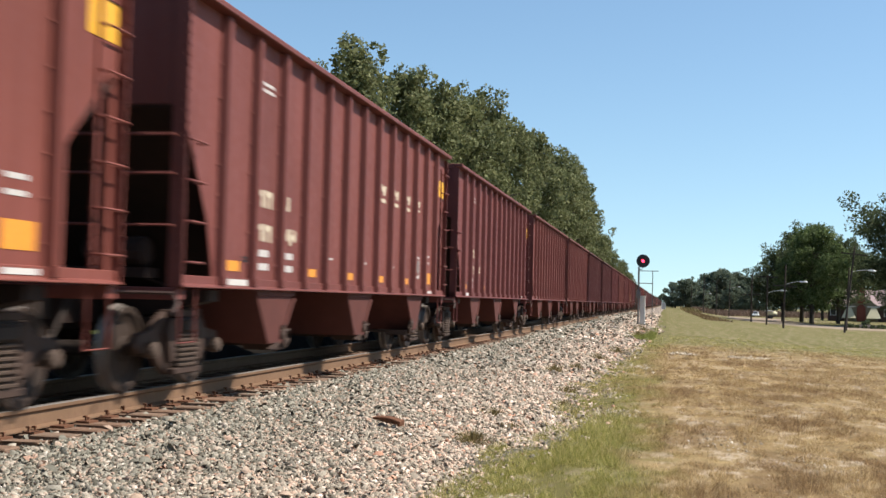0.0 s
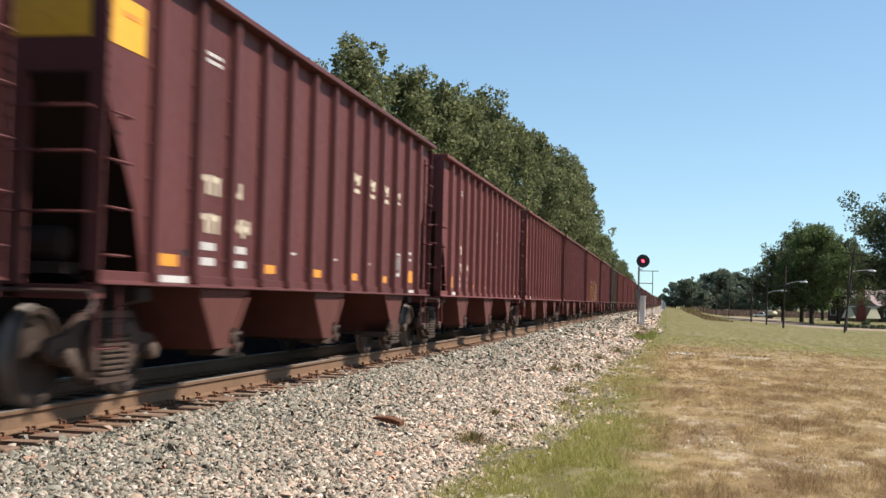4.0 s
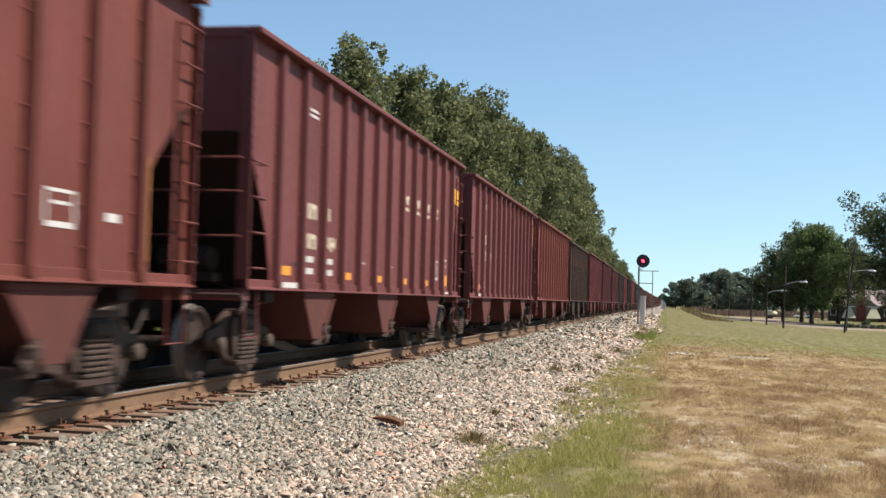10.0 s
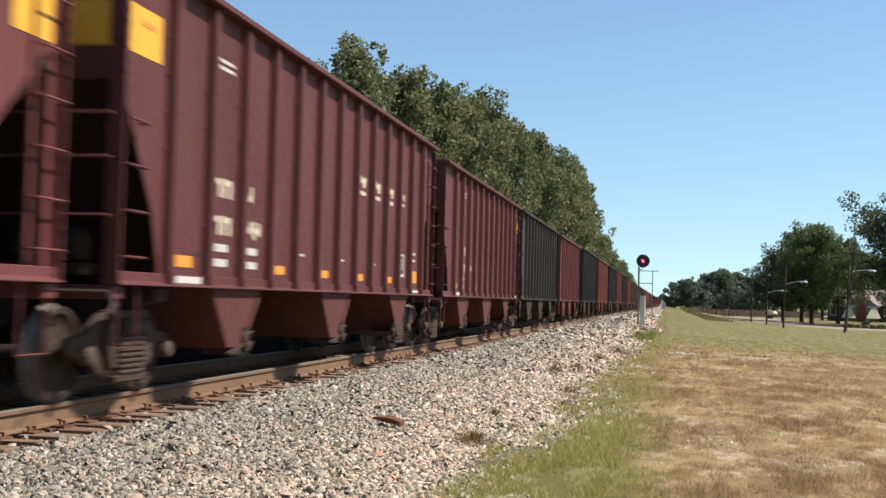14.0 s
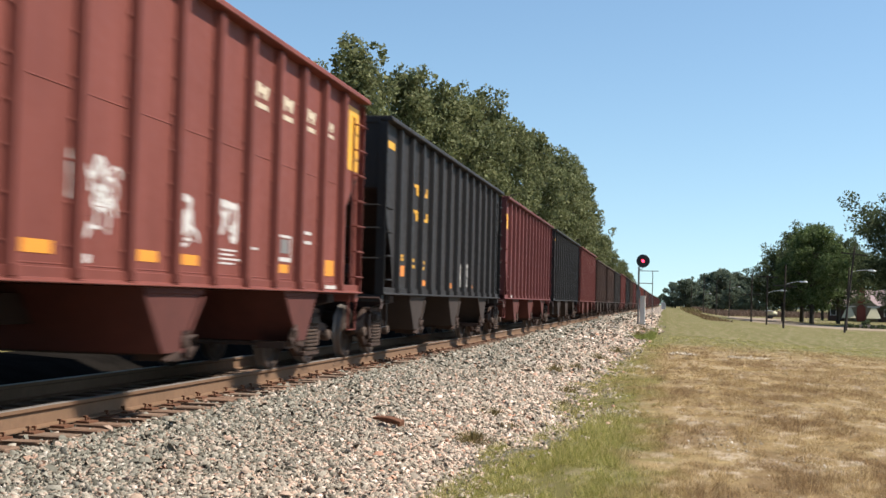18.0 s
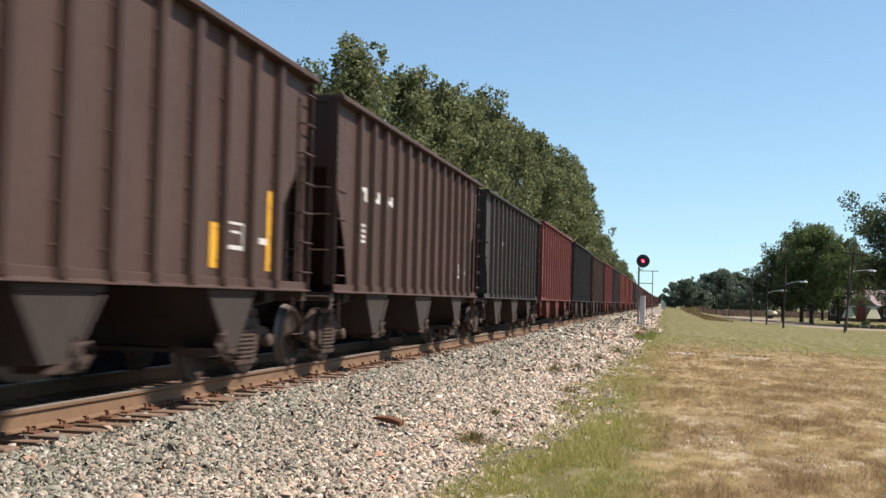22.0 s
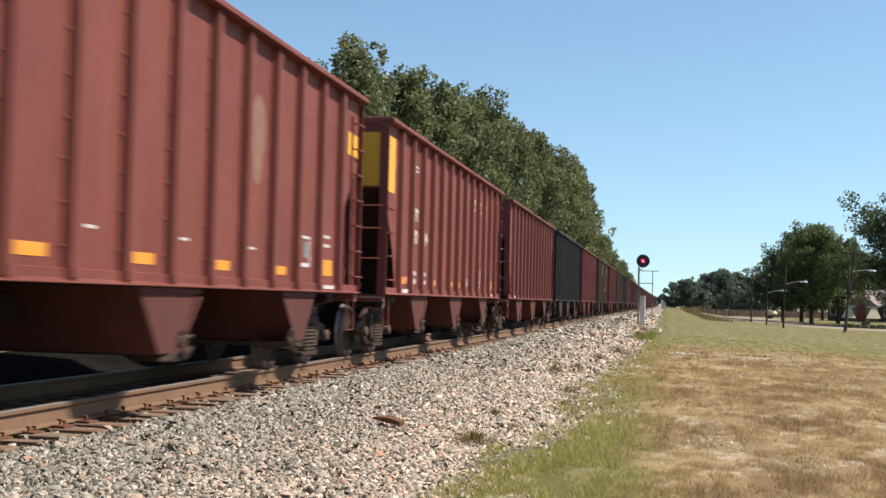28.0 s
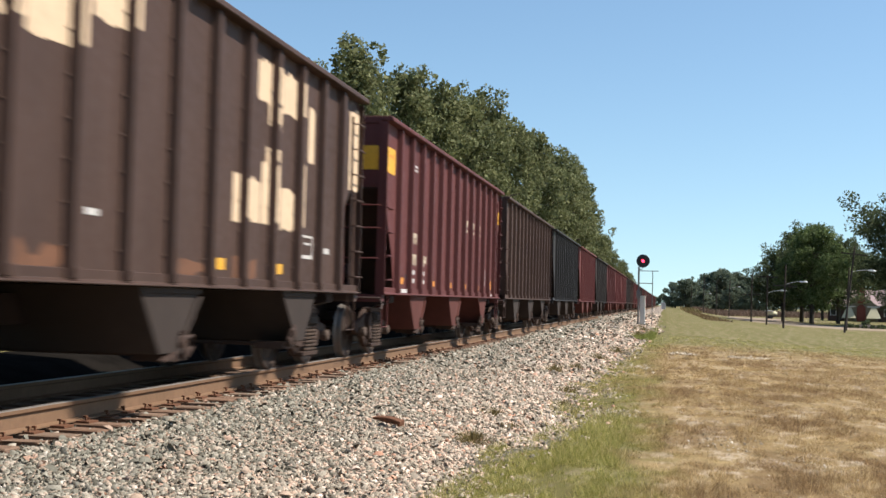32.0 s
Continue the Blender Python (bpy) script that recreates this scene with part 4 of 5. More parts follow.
    for i in (5, 7, 9):
        mark(car, d, M_WHITE, panel(i, 0.4), 1.62, 0.20, 0.03)


def end_yellow(car, d, tall):
    """Yellow on the front end sheet, seen between the cars."""
    h = 0.95 if tall else 0.42
    m = Matrix.Translation((0.95, 0.024, 3.98 - h / 2 - (0.0 if tall else 0.25))) @ Matrix.Rotation(-math.pi / 2, 4, "Z") @ Matrix.Diagonal((1, 0.9, h, 1))
    put("yellow_sheet", d["plate"], car, m, M_YELLOW)


def black_marks(car, d, B):
    mark(car, d, M_YELLOW, 0.62, 3.80, 0.50, 0.13, name="stencil", lean=0)
    for i, z, w in ((2, 3.22, 0.62), (3, 3.22, 0.40), (2, 2.71, 0.60), (3, 2.71, 0.54)):
        mark(car, d, M_YELLOW, rib_y(B, i - 1 + 0.56), z, w, 0.22, name="stencil_figure", shape="figure" if i == 2 else "numeral")
    for i, z, w, h in ((1, 1.575, 0.60, 0.20), (3, 1.385, 0.56, 0.11), (6, 1.375, 0.54, 0.11), (9, 1.39, 0.48, 0.10), (12, 1.46, 0.30, 0.22)):
        mark(car, d, M_ORANGE, rib_y(B, i - 1 + 0.45), z, w, h, name="reflector")
    for z in (1.86, 1.79):
        mark(car, d, M_YELLOW, rib_y(B, 0.45), z, 0.46, 0.05, shape="dashes")
    for z in (1.78, 1.66):
        mark(car, d, M_YELLOW, rib_y(B, 1.42), z + 0.03, 0.48, 0.06, shape="dashes")
        mark(car, d, M_YELLOW, rib_y(B, 2.40), z + 0.02, 0.48, 0.06, shape="dashes")
    for j in range(9):
        mark(car, d, M_WORN2, rib_y(B, 11.45), 1.62 + 0.11 * j, 0.20 if j % 3 else 0.28, 0.045)
    y = rib_y(B, 11.45)
    for dy, dz, w, h in ((-0.18, 0, 0.03, 0.30), (0.18, 0, 0.03, 0.30), (0, 0.14, 0.38, 0.03), (0, -0.14, 0.38, 0.04)):
        mark(car, d, M_WORN1, y + dy, 1.86 + dz, w, h, 1.4925, "data_panel")
    mark(car, d, M_WHITE, rib_y(B, 10.4), 1.56, 0.26, 0.07)


BARS = {12: (6.93, 9.98, 12.67), 29: (10.32, 12.20), 30: (), 31: (2.66,), 34: (7.0, 10.0, 12.5), 21: (3.8, 12.5), 13: (7.8, 12.6)}


def brown_marks(car, d, B, k, front=True):
    """White stencils, upright or lying yellow bars, and a small data panel."""
    at = (0.5, 1.5, 2.6) if B == 13.72 else (1.42, 2.42, 3.42)
    for q in (0, 1, 2) if front else ():
        mark(car, d, M_WHITE, rib_y(B, at[q]), 2.76, 0.50, 0.24, name="stencil_figure", shape=("figure", "numeral", "third_figure")[q])
    for z in (2.24, 2.15, 2.06, 1.98):
        mark(car, d, M_WHITE, rib_y(B, at[0] - 0.02), z, 0.50, 0.05, shape="dashes")
    for y in BARS.get(k, ()):
        high = y > 12
        mark(car, d, M_YELLOW, y, 1.86 if high else 1.60, 0.20, 1.0 if high else 0.50, name="reflector")
    for i in () if k in BARS else (3, 8, 10):
        mark(car, d, M_YELLOW, rib_y(B, i - 1 + 0.35), 1.40, 0.34, 0.13, name="reflector")
    y = rib_y(B, RIBS[B][0] - 2.45)
    for dy, dz, w, h in ((-0.24, 0, 0.03, 0.30), (0.24, 0, 0.03, 0.30), (0, 0.14, 0.5, 0.03), (0, 0.04, 0.3, 0.03), (0, -0.14, 0.5, 0.05)):
        mark(car, d, M_WHITE, y + dy, 1.74 + dz, w, h, name="data_panel")
    mark(car, d, M_WHITE, y + 0.95, 1.72, 0.26, 0.08)
    mark(car, d, M_WHITE, rib_y(B, 4.40), 1.75, 0.24, 0.06)


def paint_patch(car, y0, y1, z0, z1, mat, seed, x=1.4885, rag=0.06, name="graffiti_stroke"):
    """A patch of paint with ragged upper and lower edges."""
    r = random.Random(seed)
    n = max(3, int((y1 - y0) / 0.12))
    top = [(y0 + (y1 - y0) * i / n, z1 + r.uniform(-rag, rag)) for i in range(n + 1)]
    low = [(y0 + (y1 - y0) * i / n, z0 + r.uniform(-rag, rag) * 0.6) for i in range(n, -1, -1)]
    put(name, Geo().prism(top + low, x, x + 0.0012, 0).mesh(name, mat), car)


def over_ribs(car, B, y0, y1, z0, z1, mat, seed, rag=0.06, name="graffiti_stroke", layer=0.0):
    """Paint carried across panels and rib faces."""
    paint_patch(car, y0, y1, z0, z1, mat, seed, 1.4885 + layer, rag, name)
    for i in range(RIBS[B][0]):
        if y0 < rib_y(B, i) < y1:
            paint_patch(car, rib_y(B, i) - 0.052, rib_y(B, i) + 0.052, z0 + 0.03, z1 - 0.04, mat, seed + i + 1, 1.5855 + layer, rag * 0.5, name)


def big_letters(car, d, B):
    """Two rows of tall worn painted blocks, one to a panel."""
    for z, count, mat in ((3.28, 5, M_WORN1), (2.57, 6, M_WORN2)):
        for j in range(count):
            w = (0.62, 0.66, 0.28, 0.60, 0.62)[j] if count == 5 else (0.64, 0.62, 0.26, 0.54, 0.26, 0.50)[j]
            mark(car, d, mat, rib_y(B, 3.52 + j * 0.985), z, w, 0.50, name="painted_block", shape="plate" if w < 0.3 else ("figure", "numeral", "third_figure")[j % 3])


def spray_line(car, pts, w, mat, x):
    """One sprayed stroke: a ribbon through points (y, z)."""
    side = []
    for i, p in enumerate(pts):
        q, o = pts[min(i + 1, len(pts) - 1)], pts[max(i - 1, 0)]
        dy, dz = q[0] - o[0], q[1] - o[1]
        n = math.hypot(dy, dz) or 1
        ww = w * (0.7 + 0.3 * math.sin(i * 1.7)) / 2
        side.append((p[0] - dz / n * ww, p[1] + dy / n * ww, p[0] + dz / n * ww, p[1] - dy / n * ww))
    v = [(x, a, b) for a, b, c, e in side] + [(x, c, e) for a, b, c, e in side]
    k = len(pts)
    put("graffiti_stroke", Geo().add(v, [(i, i + 1, k + i + 1, k + i) for i in range(k - 1)]).mesh("graffiti_stroke", mat), car)


def graffiti(car, seed, mats, y0, y1, z0, z1, n):
    """A scrawl of looping strokes."""
    r = random.Random(seed)
    for j in range(n):
        cy, cz, ry, rz = r.uniform(y0, y1), r.uniform(z0, z1), r.uniform(0.08, 0.22), r.uniform(0.10, 0.24)
        a, turn, drift = r.uniform(0, 6.3), r.uniform(3.0, 6.5) * r.choice((-1, 1)), r.uniform(-0.3, 0.3)
        pts = [(min(y1, max(y0, cy + ry * math.cos(a + turn * i / 10) + drift * i / 10)), min(z1, max(z0, cz + rz * math.sin(a + turn * i / 10)))) for i in range(11)]
        spray_line(car, pts, r.uniform(0.05, 0.10), mats[j % len(mats)], 1.4890 + 0.0005 * j)


FRONT_YELLOW = {6: 0, 9: 1, 19: 0, 26: 0, 28: 0, 35: 0, 38: 1, 43: 0}
cars = []
for k, (f, paint) in enumerate(zip(FRONT, ORDER)):
    B = 12.76 if k == 22 else 13.72 if k in CLOSE else 13.70 if k in SHORT else 14.76
    top = 4.08 if k in CLOSE else 4.16 if k in SHORT or k == 22 else 4.25
    note = KIND[paint] if k not in GRAFFITI else KIND[paint].split(" with ")[0] + " with " + GRAFFITI[k]
    car, d = hopper_car(f, B, paint, note, True, top, k in SEAMED)
    cars.append(car)
    if paint in ("red", "brick", "dull", "orange"):
        red_marks(car, d, B, 1 if k in (3, 8, 9, 15, 18, 22, 38, 24) else 0, k in (5, 10, 16, 28, 32, 37), k not in (6, 7, 9, 19, 22, 26, 28, 35, 38), k == 32, k in (7, 9, 28, 36, 39, 41))
    elif paint == "black":
        black_marks(car, d, B)
    elif k == 12:
        big_letters(car, d, B)
        brown_marks(car, d, B, k, False)
    elif paint in ("brown", "grey", "soot"):
        brown_marks(car, d, B, k, k not in (42, 44, 29))
    else:
        brown_marks(car, d, B, k, False)
    if k in FRONT_YELLOW:
        end_yellow(car, d, FRONT_YELLOW[k])
        if not FRONT_YELLOW[k]:
            mark(car, d, M_YELLOW, 0.56, 3.52, 0.70, 0.46, name="yellow_sheet")
            mark(car, d, M_ORANGE, 0.60, 3.60, 0.34, 0.05, 1.494, "yellow_sheet")
        else:
            mark(car, d, M_YELLOW, 0.50, 3.46, 0.62, 1.0, 1.4895, name="yellow_sheet")
    if k == 3:
        blob = [(5.15 + 0.62 * math.cos(q) * (1 + 0.08 * math.sin(5 * q)), 1.86 + 0.66 * math.sin(q)) for q in [i * math.pi / 12 for i in range(24)]]
        put("graffiti_stroke", Geo().prism(blob, 1.4885, 1.4892, 0).mesh("graffiti_stroke", M_PALE), car)
        for j in range(4):
            spray_line(car, [(5.15 + (0.5 - 0.1 * j) * math.cos(q + j), 1.86 + (0.55 - 0.12 * j) * math.sin(q + j)) for q in [i * 0.5 for i in range(11)]], 0.12, (M_WHITE, M_SLATE, M_WHITE, M_PALE)[j], 1.4896 + 0.0006 * j)
        for j in range(7):
            spray_line(car, [(6.02 + 0.08 * i + 0.03 * math.sin(j * 2.1), 1.30 + 0.125 * j + 0.05 * math.sin(i * 1.5 + j * 1.3)) for i in range(10)], 0.075, M_WHITE if j % 2 else M_PALE, 1.4890 + 0.0005 * j)
        graffiti(car, 7, [M_PALE], 6.05, 6.8, 1.25, 2.15, 5)
        graffiti(car, 6, [M_PALE, M_WHITE], 9.4, 10.2, 1.50, 2.08, 7)
        graffiti(car, 16, [M_PALE], 10.4, 10.85, 1.40, 1.85, 4)
    if k == 10:
        over_ribs(car, B, 4.25, 7.72, 1.22, 2.40, M_GOLD, 5, 0.05)
        over_ribs(car, B, 7.98, 11.25, 1.22, 2.36, M_IVORY, 30, 0.06)
        over_ribs(car, B, 4.20, 7.80, 2.34, 2.50, M_WHITE, 60, 0.09, layer=0.002)
        over_ribs(car, B, 7.90, 11.35, 2.30, 2.46, M_WHITE, 90, 0.11, layer=0.002)
        for j, y in enumerate((2.3, 2.75, 3.05, 3.7, 3.95)):
            paint_patch(car, y, y + 0.28, 1.18, (1.5, 1.62, 1.45, 1.98, 1.9)[j], M_PALE if j % 2 else M_WHITE, 110 + j, 1.4886, 0.10)
        for j, (y, m) in enumerate(((4.10, M_WHITE), (7.82, M_LILAC), (7.98, M_LILAC), (11.26, M_LILAC), (11.40, M_WHITE))):
            paint_patch(car, y, y + 0.12, 1.24, 2.42, m, 120 + j, 1.4912, 0.08)
        for j, (y, w, z0, z1, m) in enumerate(((4.55, 0.20, 1.3, 2.3, M_INK), (5.35, 0.16, 1.3, 1.9, M_RUSTGOLD), (5.62, 0.14, 1.5, 2.3, M_INK), (6.30, 0.13, 1.75, 2.1, M_RUSTGOLD), (6.70, 0.14, 1.4, 2.2, M_RUSTGOLD),
                                               (6.10, 0.60, 1.22, 1.45, M_SLATE), (7.25, 0.16, 1.4, 2.2, M_RUSTGOLD), (8.35, 0.34, 1.38, 1.55, M_INK), (8.75, 0.14, 1.4, 2.2, M_SLATE), (9.35, 0.12, 1.7, 2.25, M_SLATE),
                                               (9.75, 0.14, 1.4, 2.2, M_SLATE), (10.35, 0.50, 1.34, 1.55, M_INK), (10.75, 0.14, 1.6, 2.2, M_SLATE))):
            paint_patch(car, y, y + w, z0, z1, m, 140 + j, 1.4906 + 0.0002 * j, 0.05)
    if k == 32:
        for y, z, w, h in ((9.62, 1.98, 0.24, 0.05), (9.52, 1.84, 0.05, 0.26), (9.74, 1.84, 0.05, 0.26), (9.62, 1.66, 0.26, 0.12), (9.55, 1.45, 0.16, 0.22), (11.75, 1.78, 0.05, 0.3), (11.92, 1.78, 0.05, 0.3)):
            mark(car, d, M_WHITE, y, z, w, h, name="graffiti_stroke", lean=0.1)
    if k == 13:
        graffiti(car, 9, [M_PINK], 2.5, 7.0, 1.35, 2.1, 14)
    if k in (24, 25):
        for y, w, z0, z1 in (((5.2, 0.95, 1.34, 2.25), (7.38, 0.68, 1.56, 2.05), (8.38, 0.82, 1.56, 2.08)) if k == 24 else ((8.25, 0.65, 1.40, 2.0), (9.2, 0.75, 1.42, 1.9))):
            graffiti(car, int(y * 10) + k, [M_WHITE], y, y + w, z0, z1, 11)
    if k == 34:
        mark(car, d, M_CREAM, 3.4 * B / 13, 2.98, 0.40, 0.30, name="stencil_figure")
        for i in (2, 3, 4):
            for q in (0.26, 0.58):
                mark(car, d, M_WHITE, (i + q) * B / 13, 2.50, 0.26, 0.34, 1.494, "stencil_figure", 0.1)
    if k == 42:
        for j, (y0, y1, z0, z1) in enumerate(((9.88, 10.82, 3.44, 3.96), (10.30, 10.82, 3.18, 3.46), (10.84, 11.78, 3.42, 3.95), (12.0, 12.28, 2.9, 3.66), (9.12, 10.06, 1.92, 2.46), (10.1, 10.82, 1.94, 2.72), (10.25, 10.6, 2.7, 2.92),
                                              (10.86, 11.5, 1.92, 2.42), (11.62, 11.92, 2.0, 2.85), (14.16, 14.72, 2.75, 4.0), (4.5, 5.36, 3.08, 3.90), (5.6, 6.35, 3.45, 4.02), (3.5, 4.3, 3.1, 3.8))):
            over_ribs(car, B, y0, y1, z0, z1, M_TAN, 200 + 9 * j, 0.05, "peeling_patch")
        for j, (y, z) in enumerate(((3.2, 1.35), (4.4, 1.30), (7.6, 1.32), (9.2, 1.36))):
            paint_patch(car, y, y + 0.8, 1.26, z + 0.1, M_RUSTBLOOM, 260 + j, 1.4886, 0.08, "rust_bloom")
TAIL = "black red grey dull red red grey brown red red dull grey red brown red dull black red brown red red grey red dull brown red red dull black red".split()
f = FRONT[-1]
for paint in TAIL:
    f += 16.1
    cars.append(hopper_car(f, 14.76, paint, " ".join(KIND[paint].split(" with ")[0].split()) + " far down the train", False)[0])


# ---- trees ----
def leaf_cloud(name, blobs, n, size, mat, seed):
    """Leaves as small bent pairs of triangles, spread through clumps of (x, y, z, radius)."""
    r = np.random.default_rng(seed)
    blobs = np.array(blobs, float)
    w = blobs[:, 3] ** 2.2
    pick = r.choice(len(blobs), n, p=w / w.sum())
    d = r.normal(size=(n, 3))
    d /= np.linalg.norm(d, axis=1)[:, None]
    rad = blobs[pick, 3] * r.uniform(0.25, 1.0, n) ** 0.45 * r.lognormal(0, 0.10, n)
    c = blobs[pick, :3] + d * rad[:, None] * np.array((1, 1, 0.85))
    a = r.normal(size=(n, 3))
    a /= np.linalg.norm(a, axis=1)[:, None]
    nn = d * 0.6 + r.normal(size=(n, 3)) * 0.6
    b = np.cross(nn, a)
    b /= np.linalg.norm(b, axis=1)[:, None] + 1e-6
    s = (size * r.lognormal(0, 0.3, n))[:, None]
    v = np.stack([c - a * s, c - b * s * 0.55, c + a * s, c + b * s * 0.55], 1)
    return raw_mesh(name, v.reshape(-1, 3), np.arange(4 * n).reshape(-1, 4), mat)


def tree_parts(name, height, spread, first, n_leaf, leaf_size, mat, seed, tall=1.0, n_limb=16):
    """Trunk with limbs, and a crown of clumps at the limbs' ends."""
    r = random.Random(seed)
    g = Geo()
    pts = [(0, 0, -0.3)]
    for i in range(1, 7):
        pts.append((r.uniform(-0.25, 0.25) * i / 3, r.uniform(-0.25, 0.25) * i / 3, height * 0.9 * i / 6))
    g.tube(pts, height * 0.022 + 0.06, 8, 0, 0.05)
    blobs = []
    for i in range(n_limb):
        h = first + (1 - first) * (i + 0.5) / n_limb * 0.93
        z = height * h
        az = i * 2.4 + r.uniform(-0.5, 0.5)
        reach = spread * math.sin(math.pi * min(0.97, (0.16 + 0.84 * (h - first) / (1 - first)) ** tall)) * r.uniform(0.72, 1.12)
        root = Vector((pts[3][0] * h, pts[3][1] * h, z * 0.86))
        tip = Vector((math.cos(az) * reach, math.sin(az) * reach, z + reach * 0.25))
        mid = (root + tip) / 2 + Vector((0, 0, 0.08 * height * 0.5))
        g.tube([root, mid, tip], 0.07 + 0.010 * height * (1 - h), 5, 0, 0.02)
        rad = spread * r.uniform(0.22, 0.34)
        blobs.append((*tip, rad))
        blobs.append((*(mid + Vector((r.uniform(-1, 1), r.uniform(-1, 1), r.uniform(-0.3, 0.6))) * rad * 0.5), rad * 1.05))
        for q in range(3):
            o = Vector((r.uniform(-1, 1), r.uniform(-1, 1), r.uniform(-0.4, 1))) * rad * 1.15
            blobs.append((*(tip + o), rad * r.uniform(0.35, 0.6)))
    for q in range(15):
        blobs.append((r.uniform(-0.42, 0.42) * spread, r.uniform(-0.42, 0.42) * spread, height * r.uniform(0.88, 1.015) - spread * 0.1, spread * r.uniform(0.07, 0.17)))
    return g.mesh(name + "_trunk", M_BARK), leaf_cloud(name + "_crown", blobs, n_leaf, leaf_size, mat, seed)


def plant_tree(kind, x, y, s, turn, label, z=None, squash=1.0):
    tr, cr = kind
    t = tagged(new("tree"), label, "tree")
    t.matrix_basis = pose(x, y, (ground_z(x, y) if z is None else z), 0, 0, turn) @ Matrix.Diagonal((s * squash, s * squash, s, 1))
    put("trunk", tr, t)
    put("crown", cr, t)
    return t


POPLAR = [tree_parts("poplar", 20.0, 4.6, 0.10, 18000, 0.165, M_LEAF, 11 + i, 0.8, 26) for i in range(5)]
rt = random.Random(4)
# x, y and height of the trees whose tops make the skyline
WOOD = [(-31.0, 120, 26.0), (-22.7, 108, 26.2), (-19.6, 117, 25.4), (-18.2, 125, 25.6), (-16.9, 132, 26.2), (-15.4, 141, 26.9),
        (-13.8, 151, 25.5), (-11.9, 162, 25.8), (-10.6, 175, 25.1), (-10.0, 190, 25.4), (-10.2, 206, 26.6), (-10.8, 222, 26.6), (-11.0, 276, 21.5), (-10.2, 312, 19.8), (-9.6, 360, 18.2),
        (-8.8, 420, 16.5), (-9.0, 500, 15.0), (-9.5, 600, 13)]
for i, (x, y, h) in enumerate(WOOD):
    plant_tree(POPLAR[i % 5], x, y, h / 20.4, rt.uniform(0, 360), "tall leafy green tree at the wood's edge", squash=0.92)
for i in range(3, 15):
    y = 118 + i * 11
    plant_tree(POPLAR[(i + 1) % 5], -25.0 + i * 0.85 - rt.uniform(0, 3), y, rt.uniform(0.95, 1.1), rt.uniform(0, 360), "tall leafy green tree in the wood")
for i in range(12):
    plant_tree(POPLAR[(i + 2) % 5], -13.4 - rt.uniform(0, 2), 262 + i * 22, rt.uniform(0.70, 0.84), rt.uniform(0, 360), "tall leafy green tree along the track")


# ---- signal ----
def signal():
    X, Y = 4.45, 85.0
    z = bed_z(X, Y)
    s = tagged(new("railway_signal"), "single-lamp railway signal showing red on a grey steel mast", "railway signal")
    s.matrix_basis = pose(X, Y, z)
    put("mast", Geo().tube([(0, 0, -0.2), (0, 0, 4.1)], 0.065, 10).mesh("mast", M_MAST), s)
    put("disc", Geo().lathe([(-0.02, 0.44), (0.0, 0.46), (0.02, 0.44)], 1, 28, 0, (0.28, -0.2, 4.50)).mesh("disc", M_DISC), s)
    put("lamp_housing", Geo().lathe([(0.0, 0.17), (0.35, 0.16), (0.4, 0.1)], 1, 14, 0, (0.28, -0.2, 4.50)).mesh("lamp_housing", M_DISC), s)
    put("lens", Geo().lathe([(-0.05, 0.085), (-0.02, 0.10)], 1, 16, 0, (0.28, -0.2, 4.50)).mesh("lens", M_LAMP), s, label="glowing red lens")
    g = Geo()
    for k in range(8):
        a, b = k * math.pi / 7, (k + 1) * math.pi / 7
        if k < 7:
            p = [(0.28 + math.cos(q) * r, 4.50 + math.sin(q) * r) for q, r in ((a, 0.19), (b, 0.19), (b, 0.175), (a, 0.175))]
            g.prism(p, -0.55, -0.2, 1)
    put("hood", g.mesh("hood", M_DISC), s)
    put("bracket", Geo().tube([(0, 0, 3.95), (0.2, 0, 3.9), (0.28, 0, 4.1), (0.28, 0, 4.45)], 0.04).mesh("bracket", M_MAST), s)
    put("walkway", Geo().box(-0.35, 1.0, -0.2, 0.35, 2.94, 2.98).mesh("walkway", M_MAST), s)
    put("top_rail", Geo().tube([(0, 0, 3.82), (1.35, 0, 3.82)], 0.03).mesh("top_rail", M_MAST), s)
    g = Geo().box(0.93, 0.98, -0.2, -0.16, -0.35, 3.82).box(0.93, 0.98, 0.2, 0.24, -0.35, 3.82)
    for k in range(12):
        g.box(0.94, 0.97, -0.18, 0.22, 0.1 + k * 0.3, 0.13 + k * 0.3)
    put("ladder", g.mesh("signal_ladder", M_MAST), s)
    put("junction_box", Geo().box(-0.14, 0.14, -0.2, 0.12, 1.9, 2.45).mesh("junction_box", M_MAST, bevel=0.01), s)
    c = tagged(new("signal_cabinet"), "pale grey metal signal cabinet beside the mast", "cabinet")
    c.matrix_basis = pose(X + 0.28, Y + 0.9, z)
    put("case", Geo().box(-0.19, 0.19, -0.26, 0.26, 0.1, 2.05).mesh("case", M_CASE, bevel=0.015), c)
    put("plinth", Geo().box(-0.17, 0.17, -0.24, 0.24, -0.2, 0.1).mesh("plinth", M_POLE), c)
    put("roof", Geo().box(-0.22, 0.22, -0.30, 0.30, 2.05, 2.1).mesh("roof", M_CASE), c)
    put("door", Geo().box(-0.15, 0.15, -0.275, -0.26, 0.16, 1.98).mesh("door", M_CASE), c)


signal()


